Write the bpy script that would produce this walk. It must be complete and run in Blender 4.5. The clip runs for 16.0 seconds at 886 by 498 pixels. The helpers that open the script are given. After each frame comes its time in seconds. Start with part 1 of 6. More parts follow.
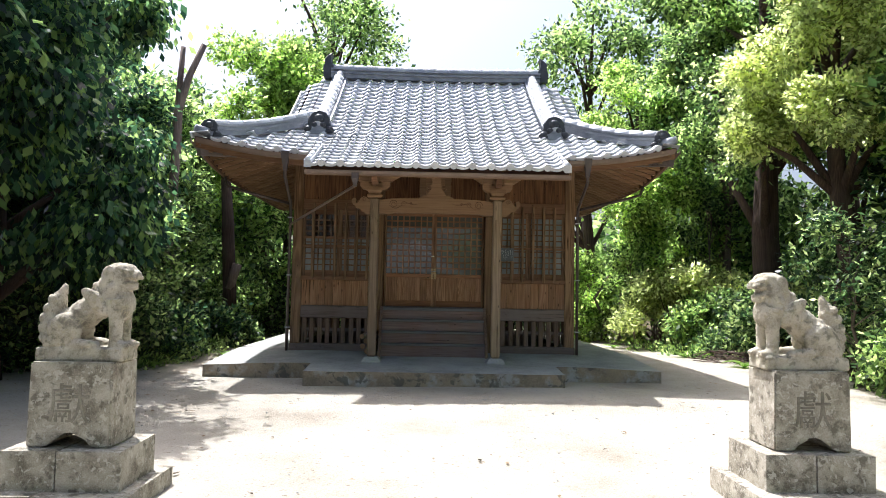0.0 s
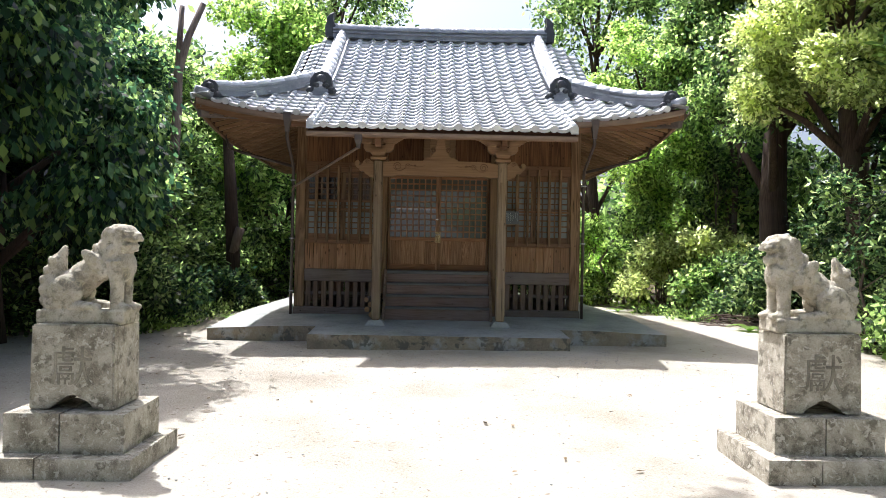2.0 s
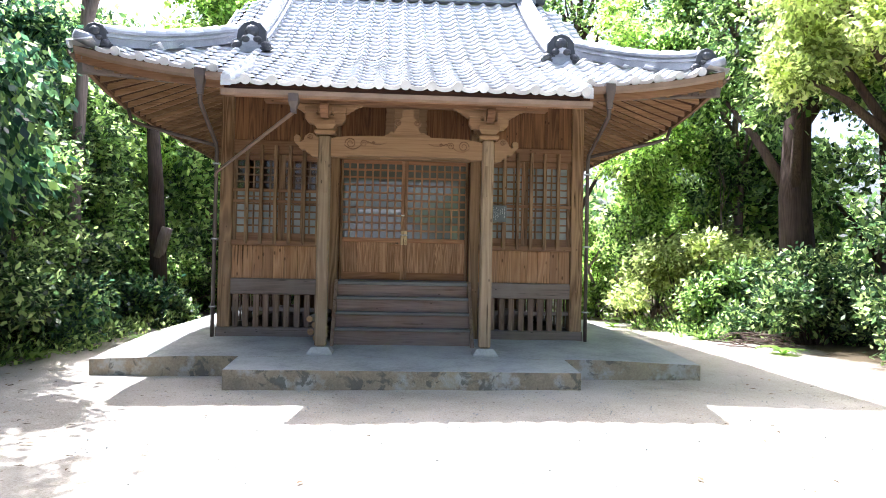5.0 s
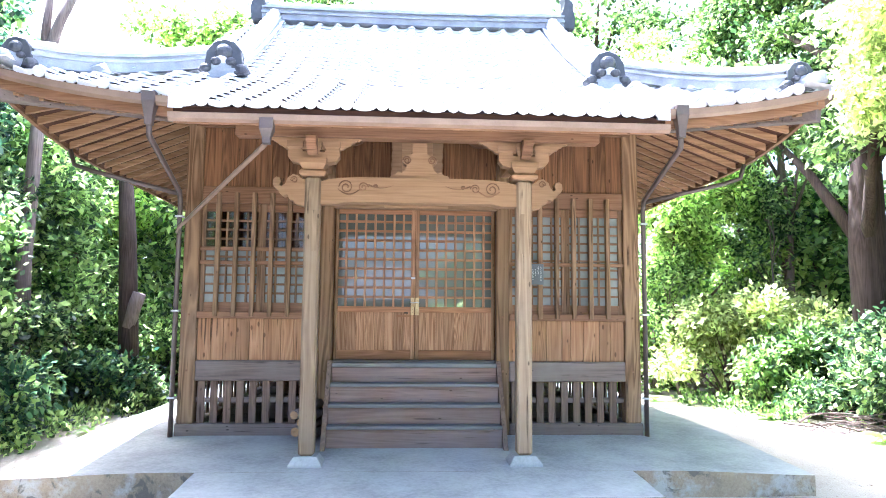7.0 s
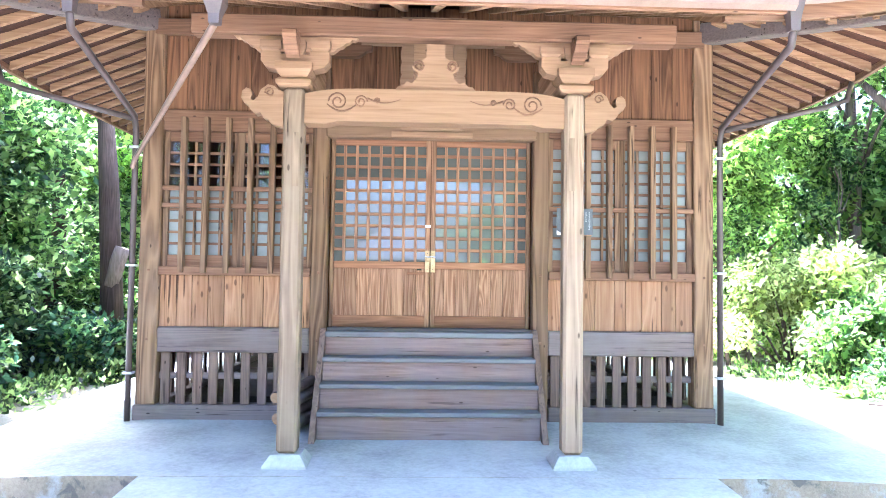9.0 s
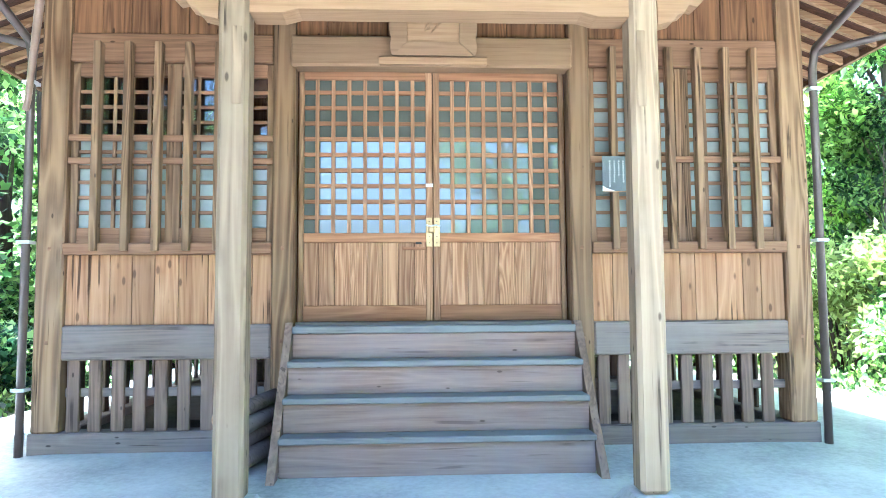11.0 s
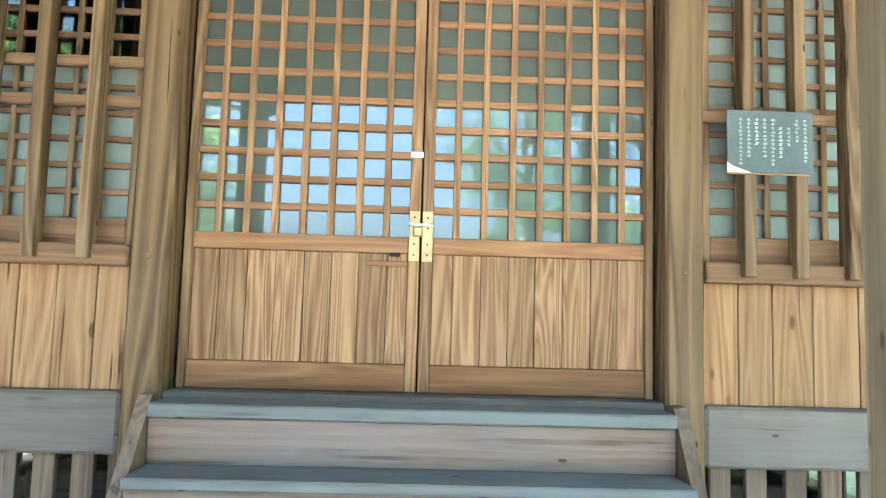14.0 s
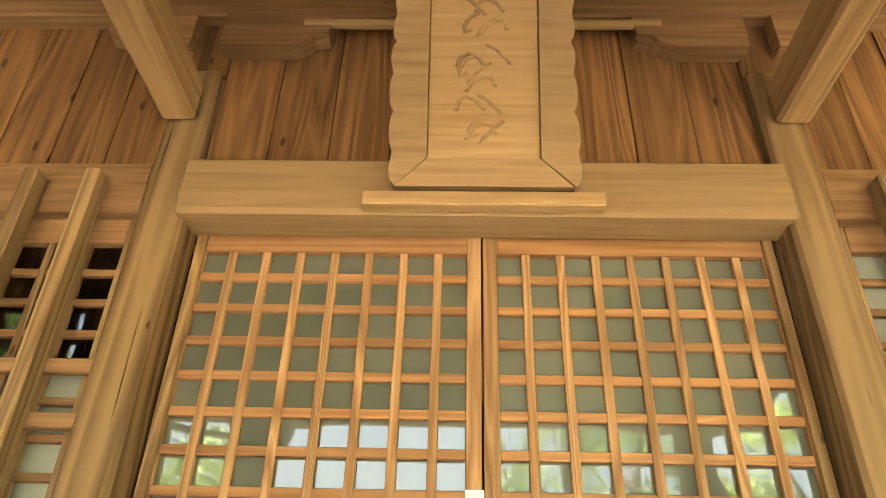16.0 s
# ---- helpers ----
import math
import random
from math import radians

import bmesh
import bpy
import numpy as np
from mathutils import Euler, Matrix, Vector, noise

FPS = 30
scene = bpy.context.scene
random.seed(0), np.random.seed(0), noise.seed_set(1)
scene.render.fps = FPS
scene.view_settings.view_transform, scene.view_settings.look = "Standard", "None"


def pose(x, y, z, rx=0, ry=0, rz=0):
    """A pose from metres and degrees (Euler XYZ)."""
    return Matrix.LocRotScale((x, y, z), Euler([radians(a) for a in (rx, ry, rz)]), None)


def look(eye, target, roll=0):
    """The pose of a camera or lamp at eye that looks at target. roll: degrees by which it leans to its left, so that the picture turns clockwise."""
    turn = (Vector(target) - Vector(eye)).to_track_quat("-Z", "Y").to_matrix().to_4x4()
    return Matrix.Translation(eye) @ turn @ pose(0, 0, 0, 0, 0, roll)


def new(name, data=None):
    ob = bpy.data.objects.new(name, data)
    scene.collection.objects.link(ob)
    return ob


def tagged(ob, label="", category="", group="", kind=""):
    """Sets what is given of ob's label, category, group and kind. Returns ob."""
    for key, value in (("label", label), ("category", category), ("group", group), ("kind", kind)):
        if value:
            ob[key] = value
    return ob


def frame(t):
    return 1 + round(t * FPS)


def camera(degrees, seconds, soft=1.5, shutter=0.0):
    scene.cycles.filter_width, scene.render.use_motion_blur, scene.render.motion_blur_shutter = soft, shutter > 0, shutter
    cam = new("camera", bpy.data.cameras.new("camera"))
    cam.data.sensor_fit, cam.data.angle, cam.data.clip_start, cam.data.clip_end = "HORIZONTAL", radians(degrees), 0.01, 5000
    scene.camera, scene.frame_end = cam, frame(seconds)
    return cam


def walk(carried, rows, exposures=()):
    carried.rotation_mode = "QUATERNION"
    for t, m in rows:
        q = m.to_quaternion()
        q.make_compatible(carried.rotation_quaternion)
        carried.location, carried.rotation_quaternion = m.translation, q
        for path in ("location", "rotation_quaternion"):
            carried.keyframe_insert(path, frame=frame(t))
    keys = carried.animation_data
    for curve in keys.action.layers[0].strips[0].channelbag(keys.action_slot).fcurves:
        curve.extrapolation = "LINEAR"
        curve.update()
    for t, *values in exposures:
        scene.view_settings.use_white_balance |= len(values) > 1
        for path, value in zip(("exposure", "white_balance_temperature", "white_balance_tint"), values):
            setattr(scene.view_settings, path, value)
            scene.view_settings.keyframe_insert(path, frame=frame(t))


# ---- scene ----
cam = camera(64.5, 16.0, soft=0.65)
# seconds, eye, a point two metres ahead, roll
PATH = [
    (0.0, (-0.224, 0.333, 1.529), (-0.170, 2.329, 1.649), 1.1),
    (0.5, (-0.252, 0.338, 1.524), (-0.201, 2.335, 1.603), 1.0),
    (1.0, (-0.234, 0.346, 1.527), (-0.195, 2.344, 1.589), 1.0),
    (1.5, (-0.237, 0.363, 1.518), (-0.200, 2.362, 1.572), 1.0),
    (2.0, (-0.236, 0.433, 1.510), (-0.190, 2.432, 1.529), 1.1),
    (2.5, (-0.180, 0.628, 1.466), (-0.108, 2.626, 1.410), 1.3),
    (3.0, (-0.132, 1.034, 1.468), (-0.068, 3.027, 1.314), 2.3),
    (3.5, (-0.095, 1.473, 1.492), (-0.023, 3.471, 1.476), 0.8),
    (4.0, (-0.151, 1.980, 1.456), (-0.071, 3.979, 1.427), 1.6),
    (4.5, (-0.150, 2.515, 1.493), (-0.086, 4.513, 1.552), 0.9),
    (5.0, (-0.175, 3.057, 1.513), (-0.036, 5.052, 1.550), 1.2),
    (5.2, (-0.175, 3.275, 1.523), (-0.036, 5.267, 1.629), 0.0),
    (7.3, (-0.219, 5.221, 1.720), (-0.107, 7.208, 1.915), 0.8),
    (7.5, (-0.181, 5.349, 1.713), (-0.097, 7.343, 1.844), 0.6),
    (8.0, (-0.145, 5.750, 1.652), (-0.070, 7.745, 1.765), 1.0),
    (8.5, (-0.157, 6.169, 1.668), (-0.085, 8.164, 1.777), 0.9),
    (9.0, (-0.142, 6.573, 1.684), (-0.074, 8.570, 1.768), 0.8),
    (9.5, (-0.125, 6.995, 1.675), (-0.055, 8.993, 1.735), 1.6),
    (9.7, (-0.125, 7.156, 1.634), (-0.062, 9.152, 1.739), 0.4),
    (11.8, (-0.242, 8.749, 1.352), (-0.130, 10.737, 1.533), -0.1),
    (12.0, (-0.224, 8.896, 1.354), (-0.093, 10.879, 1.578), 1.0),
    (12.5, (-0.126, 9.198, 1.367), (-0.072, 11.192, 1.513), 1.1),
    (13.0, (-0.011, 9.528, 1.404), (-0.002, 11.520, 1.582), 1.8),
    (13.5, (-0.038, 9.836, 1.490), (0.008, 11.835, 1.549), 1.5),
    (14.0, (-0.024, 10.111, 1.549), (0.024, 12.102, 1.730), 1.6),
    (14.5, (-0.073, 10.391, 1.640), (-0.029, 12.365, 1.960), 0.9),
    (15.0, (-0.096, 10.588, 1.728), (-0.084, 12.533, 2.193), 1.0),
    (15.5, (-0.086, 10.806, 1.623), (-0.105, 12.552, 2.598), 0.5),
    (16.0, (-0.105, 10.916, 1.729), (-0.159, 12.610, 2.791), 1.6),
]
EXPOSURES = [(0.0, 0.92, 5850, 12.5), (2.2, 0.9, 5850, 12.5), (3.4, 0.89, 5850, 12.5), (4.4, 1.42, 5700, 14), (5.0, 2.05, 5600, 15.5), (7.4, 3.5, 5050, 18), (9.0, 4.13, 4850, 19),
             (12.0, 4.22, 4600, -1), (13.5, 4.08, 4850, -2), (14.5, 4.12, 5300, -3), (15.2, 4.16, 6000, -3), (16.0, 4.08, 8600, 3)]
walk(cam, [(t, look(e, a, r)) for t, e, a, r in PATH], EXPOSURES)

# ---- daylight: high sun from behind the hall, to its left ----
SUN_WAY = Vector((-0.89, 1.18, 3.1)).normalized()  # towards the sun
world = bpy.data.worlds.new("sky")
scene.world = world
world.use_nodes = True
wn = world.node_tree.nodes
sky = wn.new("ShaderNodeTexSky")
sky.sky_type, sky.sun_disc = "NISHITA", False
sky.sun_elevation = math.asin(SUN_WAY.z)
sky.sun_rotation = math.atan2(SUN_WAY.x, SUN_WAY.y)
sky.air_density, sky.dust_density, sky.ozone_density = 1.0, 8.0, 1.0
wn["Background"].inputs[1].default_value = 0.14
world.node_tree.links.new(sky.outputs[0], wn["Background"].inputs[0])
sun = new("sun", bpy.data.lights.new("sun", "SUN"))
sun.data.energy, sun.data.angle, sun.data.color = 5.0, radians(0.53), (1.0, 0.965, 0.91)
sun.matrix_world = look((0, 0, 30), Vector((0, 0, 30)) - SUN_WAY)


# ---- materials ----
def nodes_of(name, rough=0.8, spec=0.3):
    m = bpy.data.materials.new(name)
    m.use_nodes = True
    nt = m.node_tree
    b = nt.nodes["Principled BSDF"]
    b.inputs["Roughness"].default_value = rough
    b.inputs["Specular IOR Level"].default_value = spec
    return m, nt, b


def add(nt, kind, **values):
    n = nt.nodes.new(kind)
    for key, value in values.items():
        n.inputs[key.replace("_", " ")].default_value = value
    return n


def ramp(nt, source, stops):
    r = nt.nodes.new("ShaderNodeValToRGB")
    while len(r.color_ramp.elements) < len(stops):
        r.color_ramp.elements.new(0.5)
    for e, (p, c) in zip(r.color_ramp.elements, stops):
        e.position, e.color = p, (*c, 1) if len(c) == 3 else c
    nt.links.new(source, r.inputs[0])
    return r.outputs[0]


def mixed(nt, how, fac, a, b):
    n = nt.nodes.new("ShaderNodeMix")
    n.data_type, n.blend_type = "RGBA", how
    for socket, value in ((n.inputs["Factor"], fac), (n.inputs[6], a), (n.inputs[7], b)):
        if isinstance(value, bpy.types.NodeSocket):
            nt.links.new(value, socket)
        else:
            socket.default_value = value if isinstance(value, float) else (*value, 1)
    return n.outputs[2]


def coords(nt, scale, shift=0.0):
    tc = nt.nodes.new("ShaderNodeTexCoord")
    mp = nt.nodes.new("ShaderNodeMapping")
    mp.inputs["Scale"].default_value = scale
    nt.links.new(tc.outputs["Object"], mp.inputs[0])
    if shift:
        info = nt.nodes.new("ShaderNodeObjectInfo")
        mul = nt.nodes.new("ShaderNodeMath")
        mul.operation = "MULTIPLY"
        mul.inputs[1].default_value = shift
        nt.links.new(info.outputs["Random"], mul.inputs[0])
        nt.links.new(mul.outputs[0], mp.inputs["Location"])
    return mp.outputs[0]


def noise_tex(nt, vec, scale, detail=5.0, rough=0.55, distortion=0.0):
    n = add(nt, "ShaderNodeTexNoise", Scale=scale, Detail=detail, Roughness=rough, Distortion=distortion)
    nt.links.new(vec, n.inputs["Vector"])
    return n.outputs["Fac"]


def bump(nt, b, height, strength, distance=0.01):
    n = add(nt, "ShaderNodeBump", Strength=strength, Distance=distance)
    nt.links.new(height, n.inputs["Height"])
    nt.links.new(n.outputs[0], b.inputs["Normal"])


def wood(name, dark, light, axis, weather=(0.3, 0.28, 0.26), worn=0.3, rough=0.75, knots=0.05, figure=0.5, cracks=0.0, contrast=0.68, ring=8, tone=(0.54, 0.455, 0.425)):
    """Sawn cedar with its grain along axis; weather is the grey of its worn skin."""
    m, nt, b = nodes_of(name, rough, 0.25)
    grey = 0.06
    dark, light = [tuple(f * (q * (1 - grey) + grey * (0.3 * c[0] + 0.6 * c[1] + 0.1 * c[2])) for q, f in zip(c, tone)) for c in (dark, light)]
    k = {"x": (0.28, 9, 9), "y": (9, 0.28, 9), "z": (9, 9, 0.28)}[axis]
    v = coords(nt, k, 37.0)
    fine = noise_tex(nt, v, 7.0, 4.0, 0.65)
    kf = tuple(figure if q < 1 else ring for q in k)
    bands = noise_tex(nt, coords(nt, kf, 23.0), 0.9, 1.5, 0.4, 0.7)
    wave = nt.nodes.new("ShaderNodeMath")
    wave.operation = "PINGPONG"
    wave.inputs[1].default_value = 0.055
    nt.links.new(bands, wave.inputs[0])
    line = ramp(nt, wave.outputs[0], [(0.0, (0, 0, 0)), (0.035, (0.45, 0.45, 0.45)), (0.055, (1, 1, 1))])
    both = mixed(nt, "MIX", contrast, line, fine)
    mid = tuple((p + q) / 2 for p, q in zip(dark, light))
    col = ramp(nt, both, [(0.25, tuple(q * 0.9 for q in dark)), (0.46, mid), (0.71, light)])
    stain = noise_tex(nt, coords(nt, (1.3, 1.3, 1.3), 11.0), 1.5, 5.0, 0.6)
    wfac = ramp(nt, stain, [(0.5 - worn * 0.5, (0, 0, 0)), (0.75, (worn * 1.6, worn * 1.6, worn * 1.6))])
    col = mixed(nt, "MIX", wfac, col, tuple(q * f for q, f in zip(weather, tone)))
    if knots:
        kv = coords(nt, tuple(3.2 if q > 1 else 1.3 for q in k), 5.0)
        vo = add(nt, "ShaderNodeTexVoronoi", Scale=3.4)
        nt.links.new(kv, vo.inputs["Vector"])
        spot = ramp(nt, vo.outputs["Distance"], [(knots, (0.85, 0.85, 0.85)), (knots * 1.7, (0, 0, 0))])
        col = mixed(nt, "MIX", spot, col, tuple(q * 0.4 for q in dark))
    if cracks:
        split = noise_tex(nt, coords(nt, tuple(1.1 if q < 1 else 34 for q in k), 19.0), 1.0, 2.0, 0.5)
        where = noise_tex(nt, coords(nt, (1.6, 1.6, 1.6), 13.0), 2.0, 3.0, 0.5)
        gash = mixed(nt, "MULTIPLY", 1.0, ramp(nt, split, [(0.63, (0, 0, 0)), (0.67, (1, 1, 1))]), ramp(nt, where, [(0.46, (0, 0, 0)), (0.6, (cracks, cracks, cracks))]))
        col = mixed(nt, "MIX", gash, col, tuple(q * 0.28 for q in dark))
    info = nt.nodes.new("ShaderNodeObjectInfo")
    tone = nt.nodes.new("ShaderNodeMapRange")
    tone.inputs["To Min"].default_value, tone.inputs["To Max"].default_value = 0.8, 1.18
    nt.links.new(info.outputs["Random"], tone.inputs[0])
    hsv = nt.nodes.new("ShaderNodeHueSaturation")
    nt.links.new(col, hsv.inputs["Color"])
    nt.links.new(tone.outputs[0], hsv.inputs["Value"])
    nt.links.new(hsv.outputs[0], b.inputs["Base Color"])
    bump(nt, b, both, 0.5, 0.004)
    return m


def speckled(name, stops, scale, rough=0.85, bumps=0.4, distance=0.01, spots=None, spot_scale=6.0, spec=0.25, random_tone=0.0, moss=None):
    """Stone, concrete and the like: large stains, fine grain and optional blotches."""
    m, nt, b = nodes_of(name, rough, spec)
    v = coords(nt, (1, 1, 1), 7.0 if random_tone else 0.0)
    big = noise_tex(nt, v, scale, 6.0, 0.6)
    fine = noise_tex(nt, v, scale * 18, 4.0, 0.7)
    col = ramp(nt, mixed(nt, "MIX", 0.35, big, fine), stops)
    if spots:
        blot = noise_tex(nt, v, spot_scale, 7.0, 0.68)
        col = mixed(nt, "MIX", ramp(nt, blot, [(0.52, (0, 0, 0)), (0.62, (0.85, 0.85, 0.85))]), col, spots)
    if moss:
        blot = noise_tex(nt, v, spot_scale * 2.3, 5.0, 0.6, 0.5)
        col = mixed(nt, "MIX", ramp(nt, blot, [(0.56, (0, 0, 0)), (0.62, (0.8, 0.8, 0.8))]), col, moss)
    if random_tone:
        info = nt.nodes.new("ShaderNodeObjectInfo")
        tone = nt.nodes.new("ShaderNodeMapRange")
        tone.inputs["To Min"].default_value, tone.inputs["To Max"].default_value = 1 - random_tone, 1 + random_tone
        nt.links.new(info.outputs["Random"], tone.inputs[0])
        hsv = nt.nodes.new("ShaderNodeHueSaturation")
        nt.links.new(col, hsv.inputs["Color"])
        nt.links.new(tone.outputs[0], hsv.inputs["Value"])
        col = hsv.outputs[0]
    nt.links.new(col, b.inputs["Base Color"])
    bump(nt, b, mixed(nt, "MIX", 0.6, big, fine), bumps, distance)
    return m


def leafy(name, dark, light, pale, gloss=0.45):
    """Leaves: their colour varies from leaf to leaf, and light comes through them."""
    m, nt, b = nodes_of(name, gloss, 0.28)
    geo = nt.nodes.new("ShaderNodeNewGeometry")
    col = ramp(nt, geo.outputs["Random Per Island"], [(0.0, tuple(q * 0.6 for q in dark)), (0.25, dark), (0.64, light), (1.0, pale)])
    patch = noise_tex(nt, coords(nt, (1, 1, 1)), 0.9, 3.0)
    col = mixed(nt, "MULTIPLY", 0.6, col, ramp(nt, patch, [(0.38, (0.3, 0.36, 0.33)), (0.65, (1, 1, 1))]))
    nt.links.new(col, b.inputs["Base Color"])
    tr = nt.nodes.new("ShaderNodeBsdfTranslucent")
    bright = nt.nodes.new("ShaderNodeHueSaturation")
    bright.inputs["Value"].default_value, bright.inputs["Saturation"].default_value = 2.9, 0.96
    nt.links.new(col, bright.inputs["Color"])
    nt.links.new(bright.outputs[0], tr.inputs[0])
    mx = nt.nodes.new("ShaderNodeMixShader")
    mx.inputs[0].default_value = 0.5
    nt.links.new(b.outputs[0], mx.inputs[1])
    nt.links.new(tr.outputs[0], mx.inputs[2])
    nt.links.new(mx.outputs[0], nt.nodes["Material Output"].inputs[0])
    return m


W_POST = wood("cedar_post", (0.24, 0.15, 0.07), (0.56, 0.41, 0.225), "z", (0.5, 0.42, 0.3), 0.35, cracks=0.9, contrast=0.45, tone=(0.47, 0.385, 0.335))
W_PALE_POST = wood("weathered_post", (0.27, 0.2, 0.13), (0.5, 0.41, 0.29), "z", (0.5, 0.46, 0.37), 0.5, cracks=0.9, tone=(0.56, 0.475, 0.4), knots=0.075, contrast=0.5)
W_BEAM = wood("cedar_beam", (0.22, 0.125, 0.065), (0.44, 0.29, 0.17), "x", (0.33, 0.25, 0.18), 0.2, tone=(0.58, 0.48, 0.42), contrast=0.82)
W_CARVED = wood("carved_cedar", (0.42, 0.27, 0.14), (0.62, 0.45, 0.27), "x", (0.55, 0.42, 0.28), 0.3, knots=0, tone=(0.52, 0.45, 0.4), contrast=0.88)
# darker wood of the joint plugs; on scrolls it paints the grooves' shade
W_PLUG_GROOVE_SHADE = wood("plug_and_groove_shade", (0.26, 0.16, 0.085), (0.42, 0.28, 0.16), "x", (0.25, 0.17, 0.11), 0.2, knots=0)
W_GREY = wood("grey_beam", (0.13, 0.095, 0.07), (0.33, 0.26, 0.2), "x", (0.35, 0.33, 0.31), 0.55, cracks=0.7, tone=(0.54, 0.49, 0.48), contrast=0.8)
W_GREY_Z = wood("grey_slat", (0.17, 0.12, 0.08), (0.38, 0.29, 0.2), "z", (0.36, 0.32, 0.28), 0.4, cracks=0.6)
W_PLANK = wood("skirting_board", (0.36, 0.2, 0.09), (0.6, 0.4, 0.22), "z", (0.52, 0.4, 0.28), 0.25, knots=0.09, cracks=0.95, tone=(0.62, 0.52, 0.455), contrast=0.66)
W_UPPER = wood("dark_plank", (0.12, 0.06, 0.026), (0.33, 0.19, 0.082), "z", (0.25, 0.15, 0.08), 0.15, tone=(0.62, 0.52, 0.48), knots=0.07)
W_DOOR = wood("door_cedar", (0.34, 0.195, 0.095), (0.62, 0.425, 0.25), "z", (0.5, 0.37, 0.25), 0.25, knots=0, figure=0.8, contrast=0.5, ring=15, tone=(0.6, 0.495, 0.43))
W_DOOR_X = wood("door_rail", (0.34, 0.17, 0.075), (0.56, 0.34, 0.18), "x", (0.46, 0.33, 0.22), 0.25, knots=0, tone=(0.58, 0.475, 0.41))
W_STEP = wood("step_board", (0.21, 0.13, 0.085), (0.45, 0.32, 0.23), "x", (0.37, 0.36, 0.36), 0.5, cracks=0.5, contrast=0.8, tone=(0.53, 0.465, 0.455))
W_TREAD = wood("worn_tread", (0.15, 0.125, 0.105), (0.33, 0.29, 0.255), "x", (0.34, 0.35, 0.35), 0.75, cracks=0.4, tone=(0.52, 0.51, 0.51))
W_RAFTER = wood("rafter_cedar", (0.33, 0.19, 0.095), (0.55, 0.37, 0.21), "y", (0.5, 0.36, 0.22), 0.2, knots=0, tone=(0.56, 0.5, 0.44))
W_RAFTER_X = wood("side_rafter_cedar", (0.33, 0.19, 0.095), (0.55, 0.37, 0.21), "x", (0.5, 0.36, 0.22), 0.2, knots=0, tone=(0.56, 0.5, 0.44))
# red-brown boards; the shade between the rafters is put into this low tone
W_SOFFIT = wood("shade_toned_soffit", (0.09, 0.038, 0.02), (0.17, 0.08, 0.042), "x", (0.3, 0.18, 0.1), 0.15, knots=0, tone=(0.4, 0.32, 0.29))
M_BARK = wood("bark", (0.05, 0.035, 0.025), (0.16, 0.12, 0.09), "z", (0.2, 0.18, 0.15), 0.3, 0.95, knots=0)
M_BARK_GREY = wood("grey_bark", (0.16, 0.13, 0.11), (0.4, 0.36, 0.32), "z", (0.4, 0.38, 0.35), 0.4, 0.95, knots=0)
M_TILE = speckled("clay_roof_tile", [(0.3, (0.44, 0.445, 0.46)), (0.55, (0.6, 0.605, 0.62)), (0.75, (0.72, 0.725, 0.74))], 3.0, 0.28, 0.15, 0.004, spec=0.85, random_tone=0.2)
M_RIDGE = speckled("dark_ridge_tile", [(0.3, (0.16, 0.175, 0.2)), (0.55, (0.32, 0.335, 0.37)), (0.75, (0.5, 0.52, 0.55))], 4.0, 0.35, 0.2, 0.004, spec=0.55, random_tone=0.15)
M_ONI = speckled("black_moulded_tile", [(0.3, (0.03, 0.032, 0.036)), (0.55, (0.06, 0.063, 0.07)), (0.75, (0.12, 0.125, 0.13))], 6.0, 0.45, 0.3, 0.006, spec=0.45)
M_PLASTER = speckled("roof_plaster", [(0.3, (0.62, 0.62, 0.6)), (0.7, (0.78, 0.78, 0.76))], 3.0, 0.9)
M_CONCRETE = speckled("smooth_concrete", [(0.34, (0.22, 0.225, 0.21)), (0.5, (0.335, 0.34, 0.315)), (0.66, (0.43, 0.43, 0.4))], 1.4, 0.85, 0.25, 0.006)
M_CONCRETE_OLD = speckled("stained_concrete", [(0.3, (0.13, 0.11, 0.085)), (0.5, (0.27, 0.22, 0.155)), (0.72, (0.38, 0.31, 0.22))], 2.2, 0.9, 0.8, 0.02, (0.36, 0.36, 0.34), 2.6, moss=(0.1, 0.095, 0.08))
M_STONE = speckled("lichened_granite", [(0.36, (0.17, 0.15, 0.115)), (0.48, (0.39, 0.35, 0.275)), (0.62, (0.56, 0.52, 0.43))], 6.0, 0.92, 1.0, 0.02, (0.15, 0.133, 0.1), 11.0, moss=(0.6, 0.57, 0.49))
M_STONE_PALE = speckled("pale_carved_stone", [(0.36, (0.24, 0.21, 0.155)), (0.48, (0.49, 0.44, 0.345)), (0.62, (0.65, 0.6, 0.49))], 8.0, 0.92, 1.0, 0.018, (0.2, 0.18, 0.135), 13.0, moss=(0.45, 0.4, 0.28))
M_DARK = speckled("dark_recess", [(0.3, (0.02, 0.018, 0.015)), (0.7, (0.05, 0.045, 0.04))], 3.0, 0.95)
# near-black colour that carries the shade under the hall floor
M_UNDERFLOOR_SHADE = speckled("underfloor_shade", [(0.3, (0.035, 0.028, 0.022)), (0.7, (0.085, 0.068, 0.05))], 5.0, 0.95, 0.8, 0.02)
M_GUTTER = speckled("copper_brown_gutter", [(0.3, (0.14, 0.09, 0.06)), (0.6, (0.21, 0.14, 0.1)), (0.75, (0.27, 0.19, 0.14))], 5.0, 0.4, 0.1, 0.003, spec=0.5)
M_PIPE = speckled("brown_downpipe", [(0.3, (0.05, 0.036, 0.03)), (0.7, (0.1, 0.072, 0.06))], 5.0, 0.45, 0.1, 0.003, spec=0.5)
